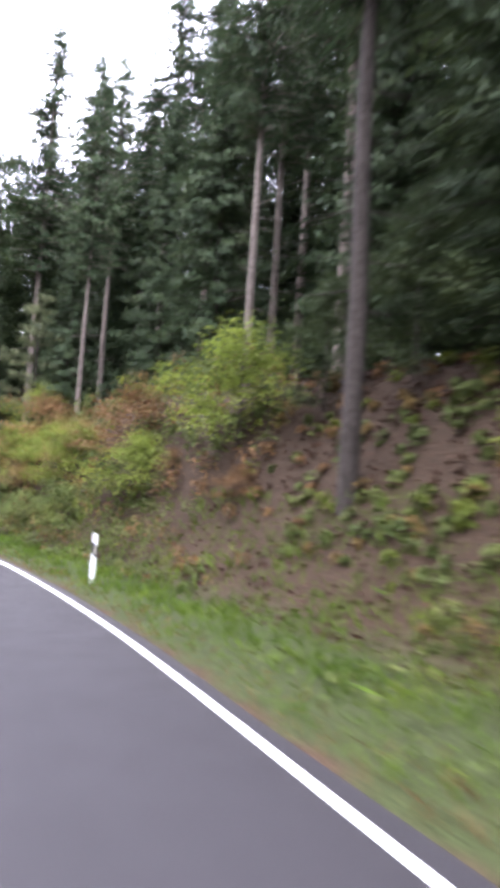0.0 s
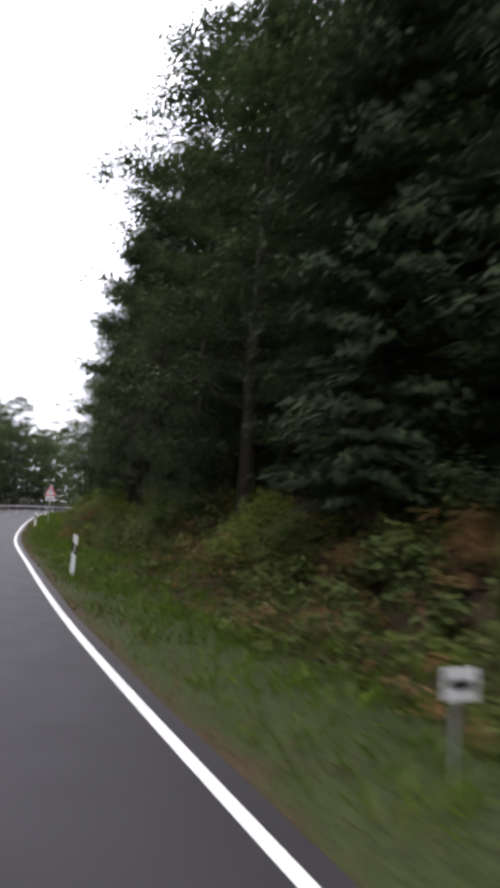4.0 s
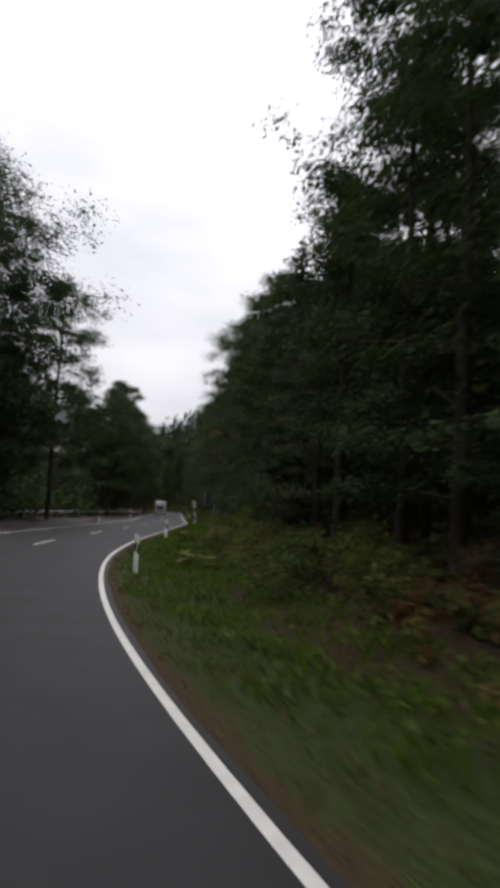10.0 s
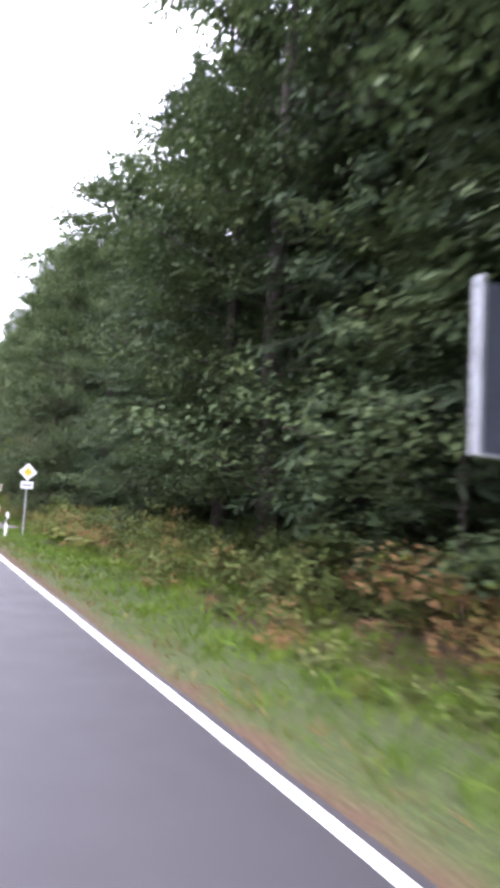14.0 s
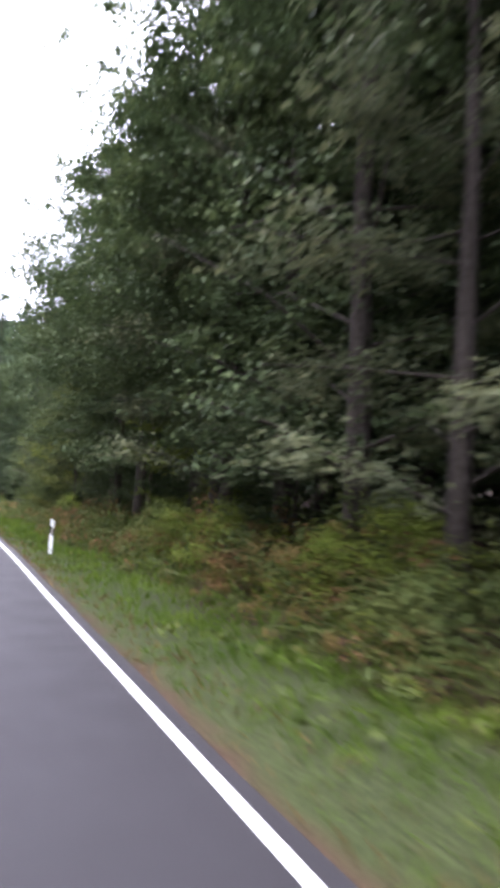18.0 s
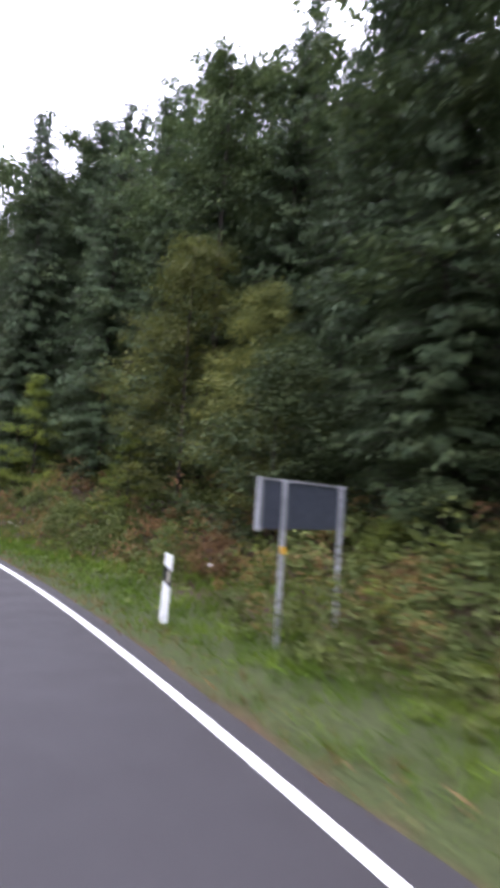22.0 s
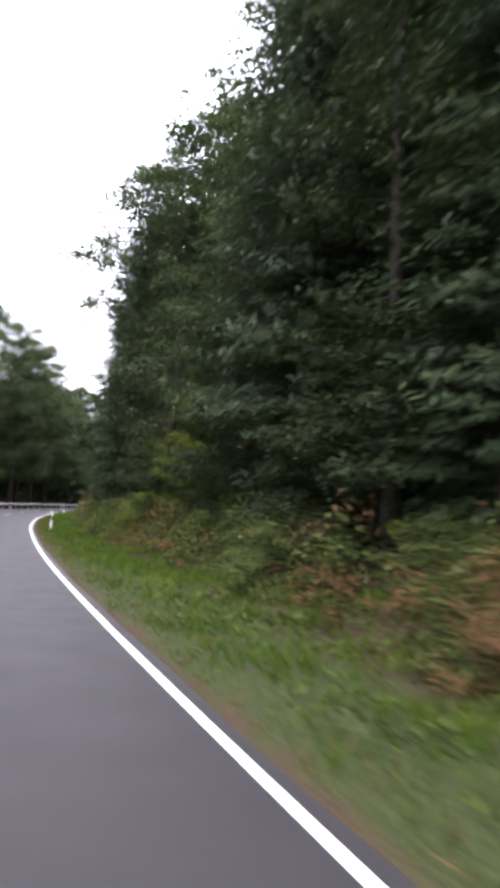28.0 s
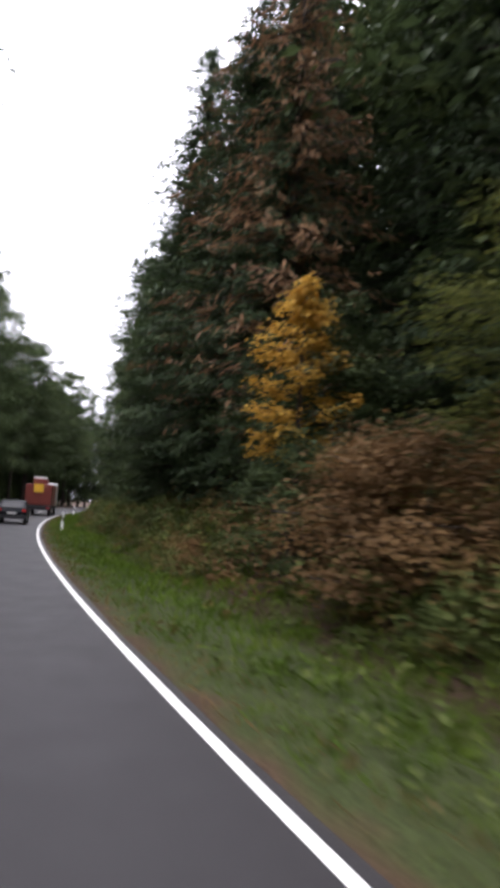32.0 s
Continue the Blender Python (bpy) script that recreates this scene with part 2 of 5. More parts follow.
def ground_material():
    """Rusty soil at the asphalt's edge, grass on the verge, leaf litter under the trees, its brown darkened for the
    canopy's shade; v of the map is the distance from the edge line.
    """
    m, n, l, b = material("verge_and_litter", 0.95, 0.1)
    uv = n.new("ShaderNodeUVMap")
    sep = n.new("ShaderNodeSeparateXYZ")
    l.new(uv.outputs[0], sep.inputs[0])
    wob = n.new("ShaderNodeMath")
    wob.operation, wob.inputs[1].default_value = "MULTIPLY_ADD", 0.9
    l.new(noise_node(n, l, 1.3, 5), wob.inputs[0])
    l.new(sep.outputs[1], wob.inputs[2])
    fac = n.new("ShaderNodeMapRange")
    fac.inputs["From Min"].default_value, fac.inputs["From Max"].default_value = 0.45, 8.45
    l.new(wob.outputs[0], fac.inputs["Value"])
    band = ramp_node(n, l, fac.outputs[0], [(0.0, (0.046, 0.03, 0.021)), (0.022, (0.05, 0.034, 0.021)), (0.06, (0.034, 0.044, 0.016)),
                                            (0.26, (0.03, 0.038, 0.015)), (0.36, (0.034, 0.023, 0.014)), (1.0, (0.026, 0.018, 0.012))])
    fine = ramp_node(n, l, noise_node(n, l, 22, 6), [(0.3, (0.4, 0.4, 0.4)), (0.7, (1.5, 1.45, 1.35))])
    l.new(mixed(n, l, 1.0, band, fine, "MULTIPLY"), b.inputs["Base Color"])
    bump(n, l, b, noise_node(n, l, 18, 6), 0.6, 0.05)
    return m


def asphalt_material(name, colour, tracks=True):
    m, n, l, b = material(name, 0.7, 0.25)
    lo, hi = tuple(c * 0.78 for c in colour), tuple(c * 1.22 for c in colour)
    c = ramp_node(n, l, noise_node(n, l, 160, 3), [(0.3, lo), (0.7, hi)])
    c = mixed(n, l, 0.3, c, ramp_node(n, l, noise_node(n, l, 0.35, 5), [(0.3, lo), (0.7, hi)]))
    if tracks:  # two paler worn wheel tracks a lane
        uv = n.new("ShaderNodeUVMap")
        sep = n.new("ShaderNodeSeparateXYZ")
        l.new(uv.outputs[0], sep.inputs[0])
        wave = n.new("ShaderNodeMath")
        wave.operation, wave.inputs[1].default_value = "MULTIPLY", 2 * pi / 1.6
        l.new(sep.outputs[1], wave.inputs[0])
        co = n.new("ShaderNodeMath")
        co.operation = "COSINE"
        l.new(wave.outputs[0], co.inputs[0])
        c = mixed(n, l, ramp_node(n, l, co.outputs[0], [(0.1, (0.12, 0.12, 0.12)), (1.0, (0, 0, 0))]), c, tuple(x * 1.5 for x in colour))
    else:  # bleached and broken patches
        c = mixed(n, l, ramp_node(n, l, noise_node(n, l, 2.2, 8), [(0.52, (0, 0, 0)), (0.68, (0.45,) * 3)]), c, (0.06, 0.054, 0.05))
        c = mixed(n, l, ramp_node(n, l, noise_node(n, l, 2.7, 6), [(0.54, (0, 0, 0)), (0.7, (0.6,) * 3)]), c, (0.035, 0.024, 0.017))
    l.new(c, b.inputs["Base Color"])
    l.new(ramp_node(n, l, noise_node(n, l, 1.5), [(0.3, (0.6,) * 3), (0.7, (0.66,) * 3)]), b.inputs["Roughness"])
    bump(n, l, b, noise_node(n, l, 220, 2), 0.35, 0.004)
    return m


GROUND = ground_material()
ASPHALT = asphalt_material("asphalt", (0.0178, 0.0163, 0.0172))
PALE_EDGE = plain("bleached_asphalt", (0.075, 0.07, 0.066), 0.85, 0.15, grain=9, vary=0.55)
ASPHALT_OLD = asphalt_material("old_asphalt", (0.0295, 0.0228, 0.0202), False)


# ---- meshes ----
def mesh_np(name, verts, quads, mat, smooth=False):
    """A mesh from arrays of corners and of four-cornered faces."""
    me = D.meshes.new(name)
    v, q = np.asarray(verts, np.float32).reshape(-1, 3), np.asarray(quads, np.int32).reshape(-1, 4)
    me.vertices.add(len(v))
    me.vertices.foreach_set("co", v.ravel())
    me.loops.add(q.size)
    me.loops.foreach_set("vertex_index", q.ravel())
    me.polygons.add(len(q))
    me.polygons.foreach_set("loop_start", np.arange(0, q.size, 4, dtype=np.int32))
    me.polygons.foreach_set("use_smooth", np.full(len(q), smooth))
    me.update(calc_edges=True)
    me.materials.append(mat)
    return me


def part(name, bm, mat, parent=None, label=""):
    """Links a bmesh as one mesh object under a thing or a part."""
    me = D.meshes.new(name)
    bm.to_mesh(me)
    bm.free()
    me.materials.append(mat)
    ob = new(name, me)
    ob.parent = parent
    return tagged(ob, label)


def part_np(name, arrays, mat, parent=None, label="", smooth=False):
    ob = new(name, mesh_np(name, *arrays, mat, smooth))
    ob.parent = parent
    return tagged(ob, label)


def unit(v):
    return v / np.maximum(np.linalg.norm(v, axis=-1, keepdims=True), 1e-6)


def leaves(c, normal, along, length, width, fold=0.12):
    """Kite-shaped leaves or sprays at c, one face each."""
    n = unit(normal)
    a = unit(along - (along * n).sum(1, keepdims=True) * n)
    b = np.cross(n, a)
    length, width = np.broadcast_to(length, len(c))[:, None], np.broadcast_to(width, len(c))[:, None]
    v = np.stack([c - a * length * 0.5, c + b * width * 0.5 + n * length * fold - a * length * 0.08,
                  c + a * length * 0.5, c - b * width * 0.5 + n * length * fold - a * length * 0.08], 1)
    return v.reshape(-1, 3), np.arange(4 * len(c)).reshape(-1, 4)


def tube(points, radii, sides=6):
    """A tapered tube along points."""
    p, r = np.asarray(points, float), np.asarray(radii, float)
    d = unit(np.gradient(p, axis=0))
    ref = np.where(np.abs(d[:, 2:3]) > 0.9, [[1.0, 0, 0]], [[0, 0, 1.0]])
    x = unit(np.cross(ref, d))
    y = np.cross(d, x)
    a = np.arange(sides) * 2 * pi / sides
    ring = p[:, None] + r[:, None, None] * (np.cos(a)[None, :, None] * x[:, None] + np.sin(a)[None, :, None] * y[:, None])
    i, j = np.meshgrid(np.arange(len(p) - 1), np.arange(sides), indexing="ij")
    k = (j + 1) % sides
    q = np.stack([i * sides + j, i * sides + k, (i + 1) * sides + k, (i + 1) * sides + j], -1).reshape(-1, 4)
    return ring.reshape(-1, 3), q


def joined(pieces):
    vs, qs, o = [], [], 0
    for v, q in pieces:
        vs.append(v)
        qs.append(q + o)
        o += len(v)
    return np.concatenate(vs), np.concatenate(qs)


def box(bm, x, y, z, cx=0.0, cy=0.0, cz=0.0, bevel=0.0):
    r = bmesh.ops.create_cube(bm, size=1, matrix=Matrix.Translation((cx, cy, cz)) @ Matrix.Diagonal((x, y, z, 1)))
    if bevel:
        bmesh.ops.bevel(bm, geom=list({e for v in r["verts"] for e in v.link_edges}), offset=bevel, segments=2, affect="EDGES", profile=0.6)
    return bm


def rod(bm, a, b, r, sides=8):
    a, b = Vector(a), Vector(b)
    m = Matrix.Translation((a + b) / 2) @ (b - a).to_track_quat("Z", "Y").to_matrix().to_4x4()
    bmesh.ops.create_cone(bm, cap_ends=True, segments=sides, radius1=r, radius2=r, depth=(b - a).length, matrix=m)
    return bm


# ---- the road's line ----
def smooth_line():
    """The right edge line as dense points with headings, from behind the start to past the end; station 0 lies abreast of the start."""
    pts = [(x + kerb * cos(radians(h)), y + kerb * sin(radians(h)), h) for t, x, y, h, kerb, *_ in ROWS]
    pts += [(x + kerb * cos(radians(h)), y + kerb * sin(radians(h)), h) for x, y, h, kerb in ROAD_ON]
    p = np.array([q[:2] for q in pts])
    s = np.concatenate([[0], np.cumsum(np.linalg.norm(np.diff(p, axis=0), axis=1))])
    fine = np.arange(0, s[-1], 1.0)
    # cubic through the points by Hermite steps
    tan = np.gradient(p, s, axis=0)
    i = np.clip(np.searchsorted(s, fine, "right") - 1, 0, len(s) - 2)
    w = (s[i + 1] - s[i])
    u = ((fine - s[i]) / w)[:, None]
    w = w[:, None]
    f = ((2 * u**3 - 3 * u**2 + 1) * p[i] + (u**3 - 2 * u**2 + u) * w * tan[i] + (-2 * u**3 + 3 * u**2) * p[i + 1] + (u**3 - u**2) * w * tan[i + 1])
    d = unit(np.gradient(f, axis=0))
    back = f[0] - d[0] * np.arange(50, 0, -1)[:, None]
    on = f[-1] + d[-1] * np.arange(1, 61)[:, None]
    f = np.concatenate([back, f, on])
    d = unit(np.gradient(f, axis=0))
    return f, d, s


LINE, ALONG, NODE_S = smooth_line()
STATION = np.arange(len(LINE)) - 50.0
S_MIN, S_MAX = STATION[0], STATION[-1]


def S(t):
    """The station abreast of the camera at t seconds."""
    return float(np.interp(t, np.arange(len(NODE_S)) * 0.5, NODE_S))


def on_line(s, o):
    """World x, y at station s, o metres to the right of the edge line."""
    s, o = np.asarray(s, float), np.asarray(o, float)
    x, y = np.interp(s, STATION, LINE[:, 0]), np.interp(s, STATION, LINE[:, 1])
    dx, dy = np.interp(s, STATION, ALONG[:, 0]), np.interp(s, STATION, ALONG[:, 1])
    return x + dy * o, y - dx * o


def heading(s):
    return math.atan2(-np.interp(s, STATION, ALONG[:, 0]), np.interp(s, STATION, ALONG[:, 1]))


# second abreast, where the bank starts, how high it rises and over what run
BANK = np.array([(-3, 2.2, 4.0, 5), (0.4, 2.0, 5.0, 5), (1.2, 2.2, 6.0, 5.5), (1.9, 2.6, 4.5, 6), (2.5, 3.4, 1.2, 6), (3.3, 3.2, 0.9, 5), (4.2, 2.6, 2.0, 5),
                 (5.6, 2.4, 2.6, 6), (7.2, 2.4, 3.0, 6), (8.3, 2.6, 2.4, 6), (9.5, 3.0, 1.8, 7), (11, 3.0, 1.4, 7), (12.5, 3.2, 1.0, 8), (14.5, 3.4, 0.7, 8),
                 (16, 5, 0.5, 8), (17.5, 2.6, 1.7, 5), (19, 2.6, 1.3, 6), (20.5, 4, 0.4, 6), (21.6, 5, 0.3, 6), (22.6, 2.6, 1.4, 6), (23.6, 2.2, 2.8, 5),
                 (25.2, 2.2, 2.8, 5), (26.6, 2.6, 1.4, 6), (29, 2.5, 1.6, 6), (31, 2.5, 1.7, 6), (33, 2.5, 2.2, 6), (44, 2.5, 2.2, 6)])
BANK_S = np.array([S(t) if t >= 0 else t * 20 for t in BANK[:, 0]])


def smooth(x, a, b):
    u = np.clip((np.asarray(x, float) - a) / (b - a), 0, 1)
    return u * u * (3 - 2 * u)


def height(s, o):
    """The ground's height at station s, o metres right of the edge line."""
    s, o = np.asarray(s, float), np.asarray(o, float)
    b, h, w = (np.interp(s, BANK_S, BANK[:, k]) for k in (1, 2, 3))
    u = np.clip((o - b) / w, 0, 1)
    right = -0.03 * np.clip((o - 0.35) / 0.4, 0, 1) + h * u * u * (3 - 2 * u) + np.clip(o - b - w, 0, 60) * 0.13
    q = -o - 6.9
    left = np.where(q < 3, -0.04 * np.clip(q / 0.5, 0, 1), -0.04) + np.clip(q - 4, 0, 60) * 0.03
    rough = np.clip((np.maximum(o - 0.6, q - 0.6)) / 2.0, 0, 1)
    wave = 0.07 * np.sin(s * 0.9 + o * 0.7) * np.sin(s * 0.37 - o * 1.3) + 0.16 * np.sin(s * 0.21 + 1.3 * np.sin(o * 0.5)) * np.sin(o * 0.45 + s * 0.11)
    hill = 0.52 * np.clip(o - 16, 0, 90) * smooth(s, 395, 460) * (1 - smooth(s, 640, 700))
    return np.where(o > -3, right + hill, left) + rough * wave


def ribbon(name, s, offsets, z, mat, lift=0.0):
    """A strip along the road: offsets may be numbers or arrays along s; mapped by station and offset."""
    s = np.asarray(s, float)
    o = np.stack([np.broadcast_to(q, s.shape) for q in offsets], 1)
    ss = np.repeat(s[:, None], o.shape[1], 1)
    x, y = on_line(ss, o)
    zz = (height(ss, o) if z is None else np.broadcast_to(z, ss.shape)) + lift
    k = o.shape[1]
    i, j = np.meshgrid(np.arange(len(s) - 1), np.arange(k - 1), indexing="ij")
    q = np.stack([i * k + j, i * k + j + 1, (i + 1) * k + j + 1, (i + 1) * k + j], -1).reshape(-1, 4)
    me = mesh_np(name, np.stack([x, y, zz], -1), q, mat, True)
    uv = me.uv_layers.new(name="UVMap")
    flat = np.stack([ss.ravel(), o.ravel()], -1)[q.ravel()]
    uv.data.foreach_set("uv", flat.astype(np.float32).ravel())
    return new(name, me)


# ---- road, markings and ground ----
ALL_S = np.arange(S_MIN, S_MAX, 1.5)
OFFS = [-300, -120, -60, -40, -28, -20, -15, -12, -10, -8.8, -7.8, -7.2, -6.9]
OFFS_R = [0.06, 0.2, 0.34, 0.5, 0.8, 1.2, 1.6, 2.0, 2.5, 3.0, 3.5, 4.0, 4.6, 5.2, 6, 6.8, 7.8, 9, 10.5, 12, 14, 17, 20, 25, 32, 42, 60, 80, 110]


ground_right = tagged(ribbon("ground", ALL_S, OFFS_R, None, GROUND), "grassy verge, brown bank and leaf-littered forest floor", "ground", kind="structure")
ground_left = tagged(ribbon("ground", ALL_S, OFFS[3:], None, GROUND), "grass strip and forest floor across the road", "ground", kind="structure")
far = bmesh.new()
bmesh.ops.create_grid(far, x_segments=8, y_segments=8, size=2500, matrix=Matrix.Translation((0, 300, -1.2)))
tagged(part("far_ground", far, GROUND), "dark forest ground running to the horizon", "ground", kind="structure")
J1, J2 = 316.2, 419.0
ROAD_S = np.arange(S_MIN, S_MAX, 1.0)
# how far the asphalt reaches past the edge line, by second abreast
MARGIN = np.array([(-3, 0.27), (0, 0.26), (1, 0.2), (2, 0.17), (3, 0.22), (5.5, 0.22), (8, 0.2), (10, 0.15), (12, 0.18), (13, 0.17), (15, 0.13), (16.5, 0.17), (18, 0.2), (20, 0.27), (22.5, 0.3), (24, 0.32), (26, 0.22), (29, 0.2), (32, 0.16), (44, 0.16)])
MARGIN_S = np.array([S(t) if t >= 0 else t * 20 for t in MARGIN[:, 0]])
margin = np.interp(ROAD_S, MARGIN_S, MARGIN[:, 1]) + 0.025 * np.sin(ROAD_S * 0.9) * np.sin(ROAD_S * 0.37)
margin = np.where((ROAD_S > J2 - 2) & (ROAD_S < J2 + 24), 0.37, np.where((ROAD_S > J1 - 5) & (ROAD_S < J1 + 32), 0.29, margin))
road = tagged(ribbon("road", ROAD_S, [-6.92, -5, -3.2, -1.6, -0.8, margin], 0.0, ASPHALT, 0.004),
              "dark grey two-lane asphalt country road", "road", kind="structure")
# two paved lay-bys along the edge
STEP = np.array([0.007, 0.026, 0.03, 0.03, 0.03, 0.03, 0.03, 0.03])
s1 = np.arange(J1 - 4, J1 + 32, 0.5)
w1 = 0.3 + 0.35 * smooth(s1, J1 - 4, J1) + 2.4 * smooth(s1, J1 - 0.5, J1 + 4) * (1 - smooth(s1, J1 + 2, J1 + 44) * 1.15).clip(0, 1) * (1 - smooth(s1, J1 + 22, J1 + 31))
tagged(ribbon("lay_by", s1, [0.28 + (w1 - 0.28) * f / 7 for f in range(8)], None, ASPHALT_OLD, STEP), "worn brownish asphalt lay-by beside the lane", "road", kind="structure")
s2 = np.arange(J2 - 1, J2 + 23, 0.5)
w2 = 0.38 + 1.95 * smooth(s2, J2 - 1, J2 + 3.5) * (1 - smooth(s2, J2 + 11, J2 + 22))
tagged(ribbon("lay_by", s2, [0.36 + (w2 - 0.36) * f / 7 for f in range(8)], None, ASPHALT_OLD, STEP), "old brownish asphalt lay-by with a worn edge", "road", kind="structure")

s4 = np.arange(J2, J2 + 20, 0.12)
pale = 0.035 + 0.03 * np.sin(s4 * 2.3) * np.sin(s4 * 0.9 + 1) + 0.02 * np.sin(s4 * 7.1) + 0.015 * np.sin(s4 * 17.3)
tagged(ribbon("joint_strip", s4, [0.372, 0.372 + np.maximum(pale, 0.008)], 0.0, PALE_EDGE, 0.016), "pale worn edge of the old asphalt", "road", kind="structure")

s3 = np.arange(205, 330, 1.0)
w3 = -6.9 - 5.4 * smooth(s3, 208, 232) * (1 - smooth(s3, 296, 328))
tagged(ribbon("turning_area", s3, [w3 - 0.02, (w3 - 6.9) / 2, -6.91], None, ASPHALT_OLD, 0.012), "pale worn asphalt widening across the road", "road", kind="structure")

lines = tagged(new("road_marking"), "white painted road lines on the asphalt", "road marking", kind="structure")


def stripe(name, a, b, o, width):
    ob = ribbon(name, np.arange(a, b + 0.01, 0.5), [o - width / 2, o + width / 2], 0.0, LINE_PAINT, 0.009)
    ob.parent = lines


stripe("edge_line", S_MIN, J1 - 0.2, 0.0, 0.108)
stripe("broad_line", J1 - 0.2, J1 + 23, 0.0, 0.25)
stripe("edge_line", J1 + 23, S_MAX - 2, 0.0, 0.108)
stripe("far_edge_line", S_MIN, S_MAX - 2, -6.5, 0.13)
k = S_MIN + 2
while k < S_MAX - 8:
    stripe("centre_dash", k, k + 4, -3.25, 0.12)
    k += 12


# ---- plants ----
def deciduous(name, seed, tall, wide, count, leaf, mat, bark, base=0.22, limbs=16, flat=0.5, label="", category="tree", trunk_r=None, lean=0.0, puff=1.0, domed=False):
    """A broadleaf tree: tapered trunk with limbs, and a crown of separate leaf sprays in uneven clumps."""
    g = np.random.default_rng(seed)
    root = tagged(new(name), label, category)
    r0 = trunk_r or tall * 0.013
    zs = np.linspace(-0.5, tall * 0.93, 9)
    bend = np.cumsum(g.normal(0, 0.02 * tall / 9, (9, 2)), axis=0) + (np.maximum(zs, 0)[:, None] / tall) ** 1.5 * lean * np.array([[1.0, 0.0]])
    spine = np.column_stack([bend, zs])
    pieces = []
    ends, clump_r, outward = [], [], []
    for i in range(limbs):
        u = base + (1 - base) * (i + g.uniform(0, 0.9)) / limbs
        z = u * tall * 0.93
        at = np.array([np.interp(z, zs, spine[:, 0]), np.interp(z, zs, spine[:, 1]), z])
        v = (u - base) / (1 - base)
        reach = wide * (0.55 + 0.45 * math.sin(pi * min(1, v * 1.05 + 0.15))) * (1 - 0.55 * v * v) * g.uniform(0.66, 1.02)
        if domed:
            reach = wide * math.sqrt(max(0.08, 1 - ((v - 0.4) / 0.62) ** 2)) * g.uniform(0.7, 1.02)
        a = i * 2.4 + g.uniform(-0.5, 0.5)
        rise = g.uniform(0.0, 0.5) * reach * (0.6 if domed and v > 0.6 else 1)
        out = np.array([cos(a), sin(a), 0.0])
        side = np.array([-sin(a), cos(a), 0.0])
        tip = at + out * reach + [0, 0, rise]
        mid = at + out * reach * 0.5 + [0, 0, rise * 0.7]
        pieces.append(tube([at, mid, tip], [r0 * 0.2 * (1.1 - u), r0 * 0.13 * (1.1 - u), 0.01], 4))
        for f in (0.36, 0.55, 0.74, 0.93):  # flat leafy tufts spread to both sides of the limb
            for swing in (-1, 1):
                p = at + (tip - at) * f + side * swing * reach * g.uniform(0.04, 0.3) * (0.45 + f * 0.7) + g.normal(0, 0.045 * wide, 3) * [1, 1, 0.7]
                ends.append(p)
                clump_r.append(wide * puff * g.uniform(0.09, 0.21))
                outward.append(out * 0.8 + side * swing * 0.5)
    ends.append(spine[-1] + [0, 0, tall * 0.02])
    clump_r.append(wide * 0.11)
    outward.append(np.array([0.0, 0.0, 1.0]))
    part_np("trunk", tube(spine, r0 * (1.12 - np.linspace(0, 1, 9)) ** 0.9, 7), bark, root, smooth=True)
    if not name.startswith("distant"):
        tagged(part_np("branching", joined(pieces), bark, root, smooth=True), kind="stuff")
    ends, clump_r, outward = np.array(ends), np.array(clump_r), np.array(outward)
    weight = clump_r ** 1.7 * g.uniform(0.5, 1.5, len(ends))
    which = g.choice(len(ends), count, p=weight / weight.sum())
    d = unit(g.normal(0, 1, (count, 3)))
    c = ends[which] + d * (clump_r[which] * g.uniform(0.0, 1.0, count) ** 0.75 * 1.08)[:, None] * [1, 1, 0.5 * puff]
    span = ((c - ends[which]) * outward[which]).sum(1)
    c[:, 2] -= 0.22 * np.maximum(span, 0)  # the tufts droop at their tips
    c[:, 2] = np.maximum(c[:, 2], 0.12)
    normal = d * flat * 0.7 + g.normal(0, 0.32, (count, 3)) + [0, 0, 0.85] + outward[which] * 0.25
    along = outward[which] + d * [0.6, 0.6, 0.1] + g.normal(0, 0.4, (count, 3)) - [0, 0, 0.2]
    size = leaf * g.uniform(0.5, 1.35, count)
    tagged(part_np("crown", leaves(c, normal, along, size, size * g.uniform(0.42, 0.7, count)), mat, root), kind="stuff")
    return root


